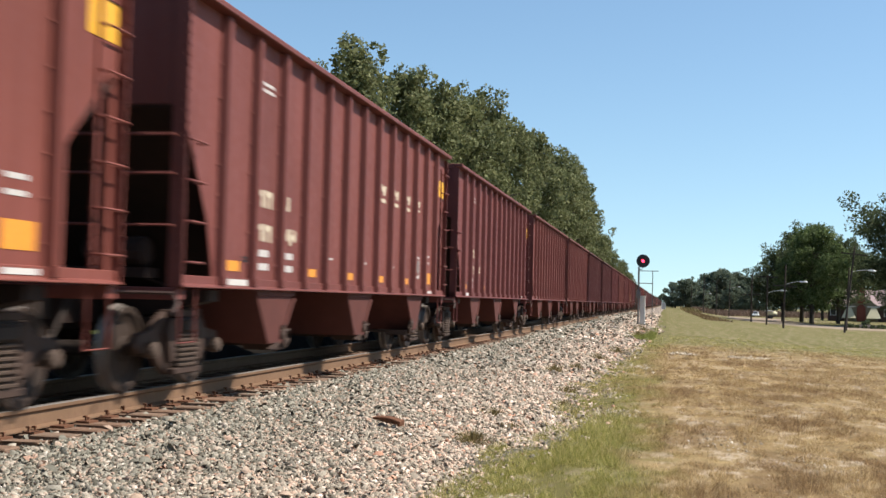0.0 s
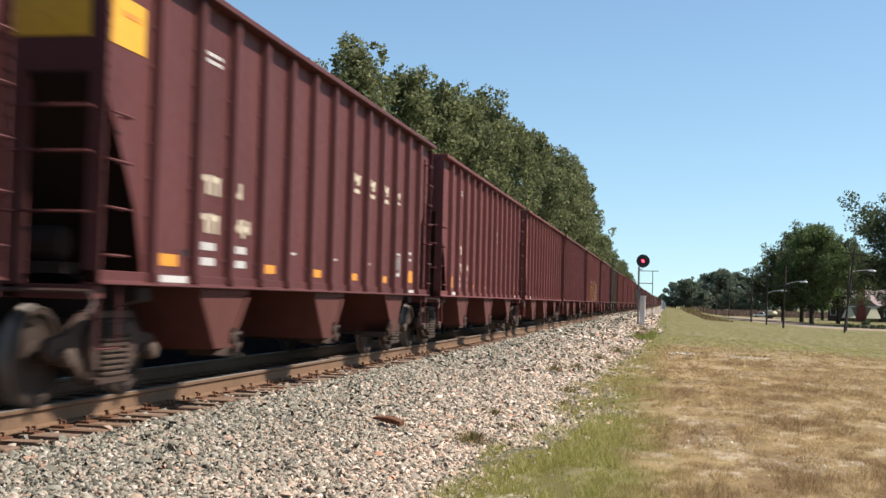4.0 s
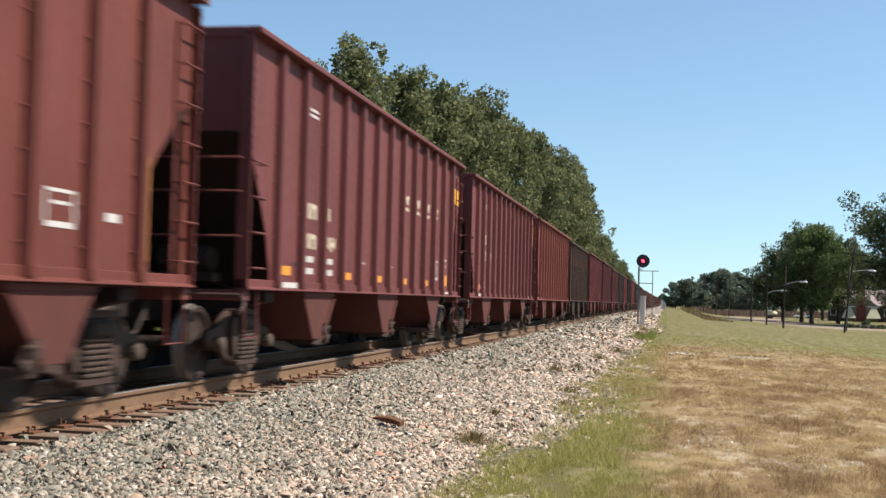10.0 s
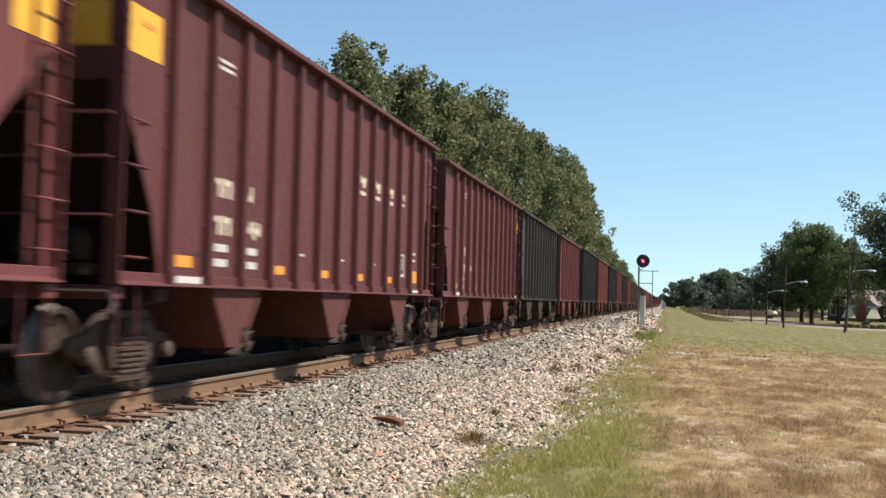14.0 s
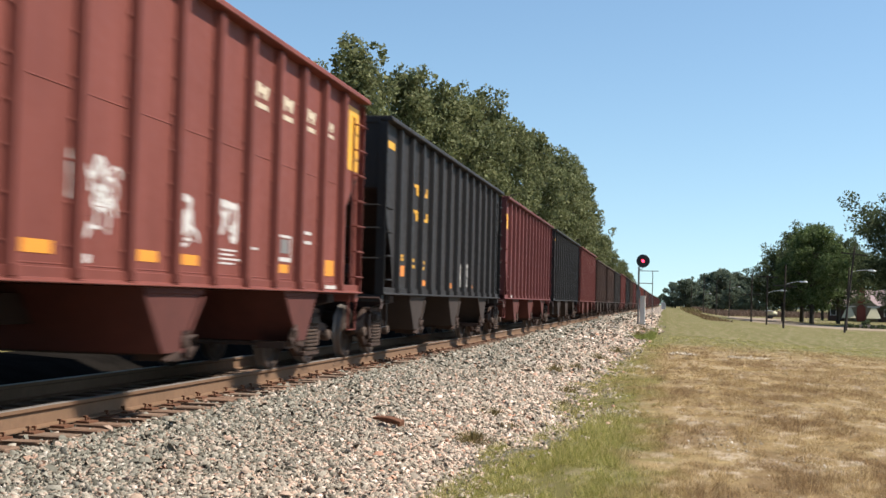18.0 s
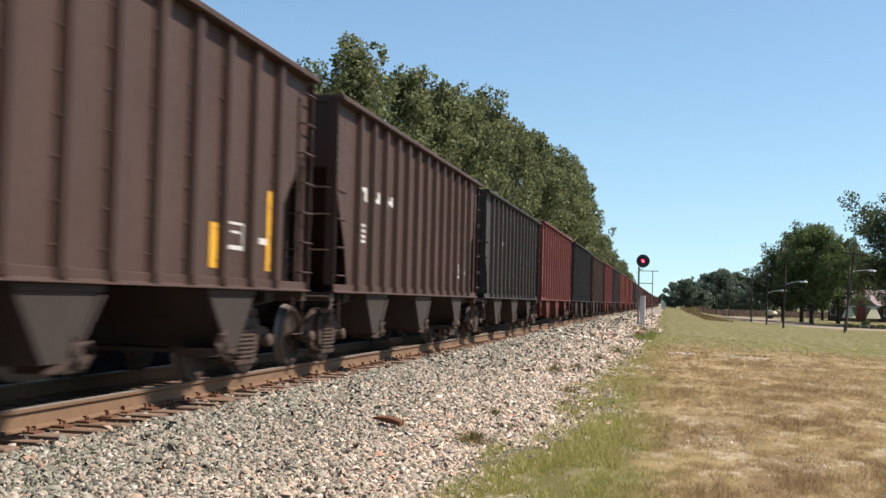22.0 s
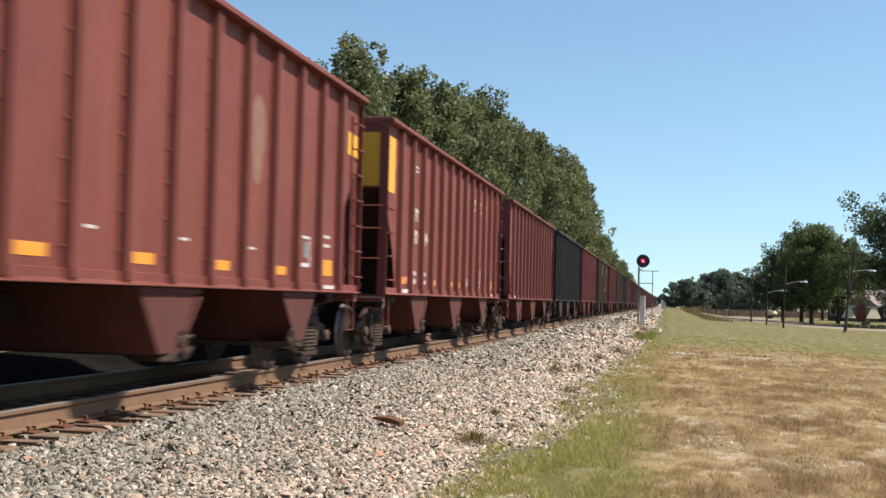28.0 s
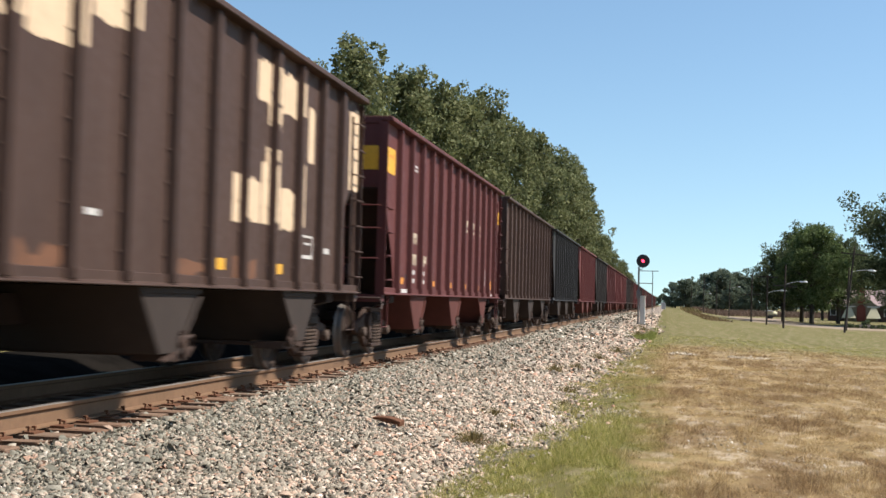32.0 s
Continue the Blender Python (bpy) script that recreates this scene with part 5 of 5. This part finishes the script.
# ---- beyond the lawn: road, poles, trees, house ----
M_ROAD = worn("pale_dirt_road", (0.38, 0.285, 0.20), (0.28, 0.21, 0.15), 0.95, 0.0, 3.0, 0.4, 0.02)
M_BRICK = worn("red_brick", (0.26, 0.085, 0.065), (0.17, 0.06, 0.05), 0.9, 0.0, 9.0)
M_DARKBRICK = worn("brown_brick", (0.12, 0.075, 0.06), (0.075, 0.05, 0.042), 0.9, 0.0, 9.0)
M_ROOF = worn("pinkish_roof_shingle", (0.46, 0.34, 0.32), (0.36, 0.27, 0.25), 0.9, 0.0, 4.0)
M_STUCCO = worn("khaki_painted_brick", (0.30, 0.27, 0.19), (0.23, 0.21, 0.15), 0.9, 0.0, 6.0)
M_AWNING = plain("cream_awning", (0.66, 0.60, 0.40), 0.8, 0.0, 0.15)
M_TRIM = plain("white_trim", (0.78, 0.77, 0.74), 0.6, 0.0, 0.1)
M_PANE = plain("dark_window_pane", (0.03, 0.035, 0.04), 0.1, 0.0, 0.1)
M_TRUCK = plain("white_vehicle_paint", (0.80, 0.80, 0.78), 0.3, 0.0, 0.08)
M_TYRE = plain("black_tyre", (0.02, 0.02, 0.02), 0.9, 0.0, 0.2)
M_CORN = leaf("dry_corn", (0.10, 0.065, 0.045), (0.16, 0.105, 0.075), (0.24, 0.17, 0.12))


def dirt_road():
    mid = [(75, 124), (52, 128), (38, 134), (30, 142), (26, 155), (22.5, 172), (21, 190), (21.5, 215), (23, 250), (26, 320), (29, 420), (31, 700)]
    pts = []
    for a, b in zip(mid, mid[1:]):
        for k in range(8):
            pts.append(Vector((a[0] + (b[0] - a[0]) * k / 8, a[1] + (b[1] - a[1]) * k / 8, 0)))
    for q in range(3):
        pts = [pts[0]] + [(pts[i - 1] + pts[i] * 2 + pts[i + 1]) / 4 for i in range(1, len(pts) - 1)] + [pts[-1]]
    v = []
    for i, p in enumerate(pts):
        d = (pts[min(i + 1, len(pts) - 1)] - pts[max(i - 1, 0)]).normalized()
        n = Vector((-d.y, d.x, 0))
        for w, h in ((-5.8, -0.05), (-5.2, 0.05), (0, 0.07), (4.2, 0.05), (4.8, -0.05)):
            w *= 1 + 0.12 * noise.noise((p.x * 0.2, p.y * 0.2, w))
            q = p + n * w
            v.append((q.x, q.y, ground_z(q.x, q.y) + h))
    f = np.array([(j * 5 + k, j * 5 + k + 1, (j + 1) * 5 + k + 1, (j + 1) * 5 + k) for j in range(len(pts) - 1) for k in range(4)])
    tagged(new("road", raw_mesh("road", np.array(v), f, M_ROAD)), "pale dirt road beyond the lawn", "road", kind="structure")


dirt_road()


def utility_pole(x, y, top, lean, lamp, arms, label):
    z = ground_z(x, y)
    h = top - z
    t = tagged(new("utility_pole"), label, "utility pole", "poles along the road")
    t.matrix_basis = pose(x, y, z, 0, lean, 0)
    put("pole", Geo().tube([(0, 0, -0.3), (0, 0, h)], 0.115, 10, 0, 0.075).mesh("pole", M_POLE), t)
    for az in arms:
        put("crossarm", Geo().box(-1.2, 1.2, -0.06, 0.06, az - z, az - z + 0.12).mesh("crossarm", M_POLE), t)
    if lamp:
        lz = lamp - z
        put("lamp_arm", Geo().tube([(0, 0, lz - 0.25), (0.7, 0, lz), (1.5, 0, lz + 0.12)], 0.026, 6).mesh("lamp_arm", M_SILVER), t)
        g = Geo().prism([(1.4, lz + 0.06), (1.55, lz + 0.0), (2.1, lz + 0.02), (2.2, lz + 0.10), (1.9, lz + 0.20), (1.45, lz + 0.17)], -0.16, 0.16, 1)
        put("lamp_head", g.mesh("lamp_head", M_SILVER, bevel=0.03), t, label="silver street lamp head")


utility_pole(17.95, 125.7, 5.4, 1.5, 3.65, (3.2,), "weathered wooden pole with a silver street lamp")
utility_pole(17.75, 144.0, 4.8, 0.5, 2.95, (4.5,), "weathered wooden pole with a silver street lamp")
utility_pole(17.35, 164.0, 5.4, 0.5, None, (2.6,), "weathered bare wooden utility pole")
utility_pole(23.05, 120.0, 7.1, 6.0, 4.9, (6.3,), "tall leaning wooden pole with a silver street lamp")
utility_pole(25.6, 137.0, 5.6, 2.0, None, (), "slim bare wooden utility pole")
utility_pole(18.35, 242.0, 6.2, 1.0, 4.8, (), "distant wooden pole with a street lamp")
utility_pole(17.1, 273.0, 6.8, 1.0, None, (6.3,), "distant wooden utility pole with a crossarm")
utility_pole(16.0, 330.0, 9.0, 1.0, 4.2, (), "distant wooden pole with a street lamp")
utility_pole(14.5, 420.0, 8.0, 1.0, 4.2, (), "distant wooden utility pole")

OAK = [tree_parts("oak", 14.0, 5.6, 0.19, 22000, 0.15, M_LEAF2, 31 + i, 1.0, 22) for i in range(2)]
MID = leaf("pecan_leaf", (0.052, 0.078, 0.028), (0.112, 0.155, 0.056), (0.22, 0.265, 0.12), 0.45)
PECAN = [tree_parts("pecan", 14.0, 5.0, 0.14, 24000, 0.15, MID, 41, 1.0, 22)]
OPEN = [tree_parts("open_oak", 16.5, 7.4, 0.26, 22000, 0.17, M_LEAF2, 55, 0.9, 18)]
plant_tree(PECAN[0], 27.3, 184, 1.02, 20, "broad leafy green shade tree on the lawn")
plant_tree(OAK[0], 24.5, 198, 0.82, 70, "broad dark green shade tree on the lawn")
plant_tree(OAK[1], 32.6, 196, 0.92, 130, "broad dark green shade tree on the lawn")
plant_tree(OAK[0], 28.0, 204, 1.02, 200, "broad dark green shade tree on the lawn")
plant_tree(OPEN[0], 39.6, 165, 1.16, 40, "tall open-crowned dark tree by the house")
plant_tree(OPEN[0], 42.4, 172, 1.12, 250, "tall open-crowned dark tree by the house")
plant_tree(OPEN[0], 46.0, 178, 1.26, 160, "tall open-crowned dark tree by the house")
plant_tree(OAK[1], 46.4, 226, 0.62, 30, "small dark green shade tree before the house")
plant_tree(OAK[1], 56.0, 264, 1.15, 100, "broad dark green shade tree behind the house")
plant_tree(OAK[0], 47.5, 272, 1.05, 140, "broad dark green shade tree behind the house")
plant_tree(OAK[1], 40.0, 276, 0.95, 240, "broad dark green shade tree behind the house")
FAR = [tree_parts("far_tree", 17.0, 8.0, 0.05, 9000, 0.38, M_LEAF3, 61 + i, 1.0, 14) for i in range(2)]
for i, (x, y, h) in enumerate([(10.6, 600, 12.0), (15.2, 590, 14.0), (20.0, 605, 13.4), (27.5, 600, 18.6), (33, 590, 20.0), (38.5, 600, 19.2), (43.5, 590, 16), (47, 560, 14.5), (35, 560, 12), (23, 570, 10),
                               (52, 600, 19), (60, 590, 18), (70, 600, 20), (84, 560, 20), (100, 540, 20), (120, 560, 20)]):
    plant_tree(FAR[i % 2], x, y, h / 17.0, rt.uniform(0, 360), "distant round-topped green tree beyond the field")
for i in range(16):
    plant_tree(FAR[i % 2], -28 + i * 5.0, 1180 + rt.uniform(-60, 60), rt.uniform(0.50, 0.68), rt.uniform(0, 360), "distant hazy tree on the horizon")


M_STEM = leaf("brown_weed", (0.10, 0.065, 0.035), (0.20, 0.135, 0.07), (0.32, 0.24, 0.12))


def stalk_field(name, n, x0, x1, y0, y1, h, w, mat, label, cat, seed, z=ground_z, wob=0.3):
    """Many upright leaf blades."""
    r = np.random.default_rng(seed)
    x, y = r.uniform(x0, x1, n), r.uniform(y0, y1, n)
    a = r.uniform(0, 2 * np.pi, n)
    hh = h * r.lognormal(0, wob, n)
    base = np.array([z(p, q) for p, q in zip(x, y)]) - 0.02
    dx, dy = np.cos(a) * w, np.sin(a) * w
    lx, ly = r.normal(0, 0.35, n) * hh, r.normal(0, 0.35, n) * hh
    v = np.stack([np.stack([x - dx, y - dy, base], -1), np.stack([x + dx, y + dy, base], -1), np.stack([x + lx, y + ly, base + hh], -1)], 1)
    ob = new(name, raw_mesh(name, v.reshape(-1, 3), np.arange(3 * n).reshape(-1, 3), mat))
    return tagged(ob, label, cat, kind="stuff")


stalk_field("corn_field", 16000, 17, 70, 420, 520, 1.9, 0.10, M_CORN, "brown dried crop standing in a far field", "crop field", 3, wob=0.12)
stalk_field("ditch_weeds", 2600, 11.0, 14.0, 140, 330, 0.20, 0.06, M_STEM, "rough dry weeds on the ditch bank", "weeds", 4)
stalk_field("far_ditch_weeds", 2500, 11.5, 15.5, 330, 480, 0.7, 0.12, M_WEED, "rough dry weeds on the ditch bank", "weeds", 5)
stalk_field("brown_weeds", 8000, 7.0, 10.5, 17, 31, 0.026, 0.006, M_STEM, "thin brown weeds in the dry lawn", "weeds", 14)
stalk_field("pale_weeds", 3000, 6.2, 9.0, 10, 17, 0.035, 0.004, M_STEM, "thin brown weeds in the dry lawn", "weeds", 15)
stalk_field("trackside_grass", 3500, 4.5, 5.9, 54, 78, 0.14, 0.016, M_FARGRASS, "green grass tuft on the ballast by the signal", "grass", 16)
stalk_field("far_side_bush", 3600, -10.4, -8.0, 25.0, 33.6, 0.92, 0.035, M_FARGRASS, "sunlit green weeds beyond the track", "weeds", 26, wob=0.25)
stalk_field("bank_grass", 15000, -8.2, -5.05, 12, 60, 0.46, 0.024, M_FARGRASS, "sunlit green grass on the bank beyond the track", "grass", 27, lambda x, y: -0.3 * smooth(5.2, 7.9, -x), 0.5)
stalk_field("far_side_grass", 9000, -24, -8.6, 8, 70, 0.35, 0.03, M_FARGRASS, "tall green grass beyond the track", "grass", 6)


def house():
    X, Y = 42.4, 238.0
    z = ground_z(X, Y)
    h = tagged(new("house"), "brick cottage with a pinkish roof and cream awnings", "house")
    h.matrix_basis = pose(X, Y, z + 0.1, 0, 0, -8)
    put("wall", Geo().box(-6, 9, 0, 9, -0.3, 3.0).mesh("wall", M_DARKBRICK), h)
    g = Geo()
    g.add([(-6.5, -0.5, 3.0), (9.5, -0.5, 3.0), (9.5, 9.5, 3.0), (-6.5, 9.5, 3.0), (-5.2, 4.5, 6.0), (8.2, 4.5, 6.0)],
          [(0, 1, 5, 4), (2, 3, 4, 5), (1, 2, 5), (3, 0, 4), (3, 2, 1, 0)])
    put("roof", g.mesh("roof", M_ROOF), h)
    g = Geo().prism([(-3.0, 0.0), (3.0, 0.0), (3.0, 2.9), (0.0, 5.2), (-3.0, 2.9)], -0.6, 0.0, 1)
    put("front_gable", g.mesh("front_gable", M_STUCCO), h)
    put("chimney", Geo().box(-0.65, 0.65, -1.0, -0.6, 3.4, 6.3).mesh("chimney", M_BRICK), h)
    arch = [(-0.8, 0.0), (0.8, 0.0), (0.8, 2.4)] + [(0.0 + 0.75 * math.cos(a), 2.4 + 0.75 * math.sin(a)) for a in np.linspace(0.3, math.pi - 0.3, 6)] + [(-0.8, 2.4)]
    put("door", Geo().prism(arch, -0.72, -0.6, 1).mesh("arched_door", M_BRICK), h, label="arched brick-red doorway")
    for x in (-2.2, 2.2):
        put("awning", Geo().add([(x - 1.3, -1.7, 0.6), (x + 1.3, -1.7, 0.6), (x + 0.4, -0.62, 2.6), (x - 0.4, -0.62, 2.6), (x - 1.3, -0.62, 0.6), (x + 1.3, -0.62, 0.6)],
                                [(0, 1, 2, 3), (0, 3, 4), (1, 5, 2), (3, 2, 5, 4), (0, 4, 5, 1)]).mesh("awning", M_AWNING), h)
        put("trim", Geo().box(x - 1.2, x + 1.2, -0.70, -0.6, 2.65, 2.85).mesh("trim", M_TRIM), h)
    for x in (-5.0, 4.6, 7.2):
        w = put("window", Geo().box(x - 0.55, x + 0.55, -0.03, 0.0, 1.0, 2.4).mesh("window", M_TRIM), h)
        put("pane", Geo().box(x - 0.45, x + 0.45, -0.05, -0.03, 1.1, 2.3).mesh("pane", M_PANE), w)


house()


def flower_bed():
    x, y = 29.6, 150.0
    z = ground_z(x, y)
    b = tagged(new("flower_bed"), "low round shrub bed with a small mound", "flower bed")
    b.matrix_basis = pose(x, y, z)
    put("mound", Geo().lathe([(-0.1, 2.1), (0.25, 1.6), (0.5, 0.5), (0.55, 0.1)], 2, 14).mesh("mound", M_POLE), b)
    r = random.Random(8)
    blobs = [(math.cos(a) * 2.0, math.sin(a) * 2.0, 0.2, r.uniform(0.28, 0.4)) for a in [k * 0.45 for k in range(14)]] + [(0, 0, 0.6, 0.5), (0.3, 0.1, 0.9, 0.3)]
    put("shrubs", leaf_cloud("shrubs", blobs, 2500, 0.10, M_LEAF2, 8), b)


flower_bed()


def vehicle_parts(t, paint):
    body = [(-2.6, 0.45), (-2.65, 0.95), (-0.55, 1.0), (-0.45, 1.0), (0.95, 1.02), (2.45, 0.92), (2.62, 0.75), (2.62, 0.45)]
    put("body", Geo().prism(body, -0.92, 0.92, 1).mesh("pickup_body", paint, bevel=0.04), t)
    put("cab", Geo().prism([(-0.6, 0.98), (-0.5, 1.72), (0.55, 1.74), (1.15, 1.0)], -0.80, 0.80, 1).mesh("cab", paint, bevel=0.05), t)
    put("side_window", Geo().prism([(-0.4, 1.1), (-0.35, 1.62), (0.5, 1.64), (0.9, 1.1)], -0.83, -0.79, 1).mesh("side_window", M_PANE), t)
    put("windscreen", Geo().add([(1.17, -0.7, 1.06), (1.17, 0.7, 1.06), (0.66, 0.66, 1.66), (0.66, -0.66, 1.66), (1.10, -0.7, 1.0), (1.10, 0.7, 1.0)],
                                [(0, 1, 2, 3), (4, 5, 1, 0)]).mesh("windscreen", M_PANE), t)
    w = Geo().lathe([(-0.11, 0.30), (-0.10, 0.37), (0.10, 0.37), (0.11, 0.30)], 1, 18).mesh("vehicle_wheel", M_TYRE)
    for x in (-1.6, 1.65):
        for y in (-0.84, 0.84):
            put("wheel", w, t, (x, y, 0.37))


pickup = tagged(new("pickup_truck"), "white pickup truck driving along the dirt road", "pickup truck")
vehicle_parts(pickup, M_TRUCK)
pz = ground_z(36, 390) + 0.08


def parked():
    t = tagged(new("parked_trailer"), "pale tank trailer parked under the tree", "trailer")
    x, y = 26.9, 246.0
    t.matrix_basis = pose(x, y, ground_z(x, y), 0, 0, 15)
    put("tank", Geo().lathe([(-1.0, 0.1), (-0.9, 0.40), (0.8, 0.40), (0.95, 0.1)], 0, 14, 0, (0, 0, 1.10)).mesh("tank", M_AWNING, smooth=True), t)
    put("frame", Geo().box(-1.2, 1.0, -0.5, 0.5, 0.55, 0.72).mesh("trailer_frame", M_DISC), t)
    w = Geo().lathe([(-0.1, 0.3), (-0.09, 0.38), (0.09, 0.38), (0.1, 0.3)], 1, 16).mesh("trailer_wheel", M_TYRE)
    for yy in (-0.6, 0.6):
        put("wheel", w, t, (-0.5, yy, 0.38))
    put("cover", Geo().prism([(-1.3, 1.5), (-1.2, 1.75), (0.2, 1.62), (0.2, 1.5)], -0.45, 0.45, 1).mesh("cover", M_TRUCK), t)


parked()


def relay_hut():
    x, y = 5.3, 420.0
    t = tagged(new("relay_hut"), "small white metal relay hut beside the far track", "hut")
    t.matrix_basis = pose(x, y, bed_z(4.0, y) - 0.1)
    put("walls", Geo().box(-0.75, 0.75, -1, 1, 0, 2.1).mesh("hut_walls", M_TRIM), t)
    put("roof", Geo().prism([(-0.85, 2.1), (0.85, 2.1), (0.0, 2.4)], -1.1, 1.1, 1).mesh("hut_roof", M_SILVER), t)
    put("door", Geo().box(-0.4, 0.4, -1.03, -1.0, 0.1, 1.95).mesh("hut_door", M_SILVER), t)


relay_hut()


# ---- small things by the track ----
def tie_scrap():
    x, y = 3.36, 13.2
    t = tagged(new("rusty_plate"), "rusty brown steel bar lying on the ballast", "scrap metal")
    t.matrix_basis = pose(x, y, bed_z(x, y) + 0.085, 10, 5, -24)
    g = Geo().prism([(-0.19, 0.0), (0.02, -0.012), (0.17, -0.006), (0.185, 0.018), (0.15, 0.044), (0.02, 0.052), (-0.12, 0.036), (-0.18, 0.022)], -0.045, 0.04, 1)
    put("bar", g.mesh("scrap_bar", M_SPIKE, bevel=0.008), t)
    put("lip", Geo().prism([(0.16, -0.02), (0.20, -0.024), (0.205, 0.035), (0.172, 0.045)], -0.05, 0.046, 1).mesh("scrap_lip", M_SPIKE, bevel=0.006), t)


tie_scrap()


def weed(x, y, size, n, seed, on_bed=True):
    r = np.random.default_rng(seed)
    a = r.uniform(0, 2 * np.pi, n)
    rr = np.abs(r.normal(0, 0.5, n)) * size
    bx, by = np.cos(a) * rr * 0.5, np.sin(a) * rr * 0.5
    hh = size * r.uniform(0.15, 0.6, n)
    tx, ty = bx + np.cos(a) * rr * 0.9 + r.normal(0, 0.08, n) * size, by + np.sin(a) * rr * 0.9 + r.normal(0, 0.08, n) * size
    w = 0.007 * r.uniform(0.6, 1.4, n)
    px, py = -np.sin(a) * w, np.cos(a) * w
    o = np.zeros(n)
    v = np.stack([np.stack([bx - px, by - py, o - 0.02], -1), np.stack([bx + px, by + py, o - 0.02], -1), np.stack([tx, ty, hh], -1)], 1)
    t = tagged(new("weed", raw_mesh("weed", v.reshape(-1, 3), np.arange(3 * n).reshape(-1, 3), M_WEED)), "dry brownish-green weed growing out of the ballast", "weed")
    t.matrix_basis = pose(x, y, bed_z(x, y) if on_bed else ground_z(x, y))


for q, (x, y, s, n) in enumerate([(4.37, 12.9, 0.30, 420), (4.22, 15.6, 0.24, 260), (4.05, 26.0, 0.42, 380), (4.4, 27.5, 0.36, 260), (4.6, 33.0, 0.45, 300), (4.75, 21.0, 0.3, 240), (4.9, 38.0, 0.5, 300),
                                  (5.0, 62, 0.6, 500), (5.2, 68, 0.6, 500), (4.9, 74, 0.6, 400), (4.62, 14.4, 0.2, 160), (4.9, 18.2, 0.22, 200)]):
    weed(x, y, s, n, 70 + q)


def lawn_blades():
    """Leaning blades, thinning out over the bare patches."""
    r = np.random.default_rng(21)
    X, Y, H, W = [], [], [], []
    for y0, y1, dens, h, w in ((8.5, 15, 2000, 0.050, 0.0028), (15, 26, 700, 0.052, 0.0050), (26, 48, 110, 0.055, 0.010), (8.5, 14, 7000, 0.036, 0.0016), (14, 22, 4200, 0.038, 0.0023), (22, 36, 1600, 0.040, 0.0042), (36, 62, 320, 0.040, 0.009)):
        x1 = 6.4 + y1 * 0.22
        n = int((y1 - y0) * (x1 - 4.6) * dens)
        x, y = r.uniform(4.6, x1, n), r.uniform(y0, y1, n)
        t = np.interp(y, TOE_Y, TOE_X)
        clump = 0.55 * lumps(x, y * 0.5, 0.13, 1) + 0.5 * lumps(x, y * 0.4, 0.45, 2)
        lush = np.clip((6.8 - x + 0.5 * clump) / 1.2, 0, 1) * np.clip((20 - y) / 4, 0.3, 1)
        keep = (x > t - 0.22 + r.normal(0, 0.13, n)) & (r.uniform(0, 1, n) < (0.45 + 0.30 * lush + 1.3 * clump) * np.clip((75 - y) / 40, 0, 1))
        X.append(x[keep]); Y.append(y[keep])
        H.append(h * r.lognormal(0, 0.40, keep.sum()) * (0.8 + 0.35 * lush[keep] + 0.9 * np.clip(clump[keep], -0.3, 1))); W.append(np.full(keep.sum(), w))
    x, y, h, w = (np.concatenate(q) for q in (X, Y, H, W))
    n = len(x)
    z = surface_v(x, y)[0] - 0.008
    a = r.uniform(0, 2 * np.pi, n)
    px, py = np.cos(a) * w, np.sin(a) * w
    lx, ly = r.normal(0, 0.5, n) * h, r.normal(0, 0.5, n) * h
    v = np.stack([np.stack([x - px, y - py, z], -1), np.stack([x + px, y + py, z], -1), np.stack([x + lx, y + ly, z + h], -1)], 1)
    ob = new("grass", raw_mesh("grass", v.reshape(-1, 3), np.arange(3 * n).reshape(-1, 3), M_BLADE))
    tagged(ob, "short dry grass, straw-coloured with green patches", "grass", kind="stuff")


lawn_blades()


def share_keys(ob, like):
    """The same keys as another part of the same make."""
    ob.rotation_mode = "QUATERNION"
    ad = ob.animation_data_create()
    ad.action = like.animation_data.action
    ad.action_slot = like.animation_data.action_slot


def motions():
    """The train runs towards the camera at an even speed; the wheels roll with it."""
    first = {}
    for car in cars:
        y0 = car.matrix_basis.translation.y
        walk(car, [(t, pose(0, y0 - SPEED * t, 0)) for t in (0.0, 8.0, 16.0, 24.0, 32.0)])
        for ob in car.children:
            if ob.name.split(".")[0] != "wheelset":
                continue
            y = round(ob.matrix_basis.translation.y, 3)
            if y in first:
                share_keys(ob, first[y])
            else:
                first[y] = ob
                walk(ob, [(i / FPS, pose(0, y, 0.457, math.degrees(SPEED * i / FPS / 0.457))) for i in range(32 * FPS + 1)])
    # the pickup comes towards the lawn, turns and drives off past the house
    way = [(0.0, 35.4, 412.0, -100), (2.0, 34.8, 400.0, -95), (3.0, 34.4, 395.0, -60), (4.2, 36.3, 391.0, -20), (5.5, 38.9, 390.0, -5), (6.0, 39.8, 390.0, 0), (7.0, 42.0, 390.0, 0),
           (8.5, 45.4, 390.0, 0), (10.0, 48.0, 390.0, 0), (13.0, 54.0, 390.0, 0), (14.0, 57.0, 390.0, 0), (18.0, 70.0, 391.0, 1), (32.0, 120.0, 393.0, 1)]
    walk(pickup, [(t, pose(x, y, pz, 0, 0, a)) for t, x, y, a in way])


motions()
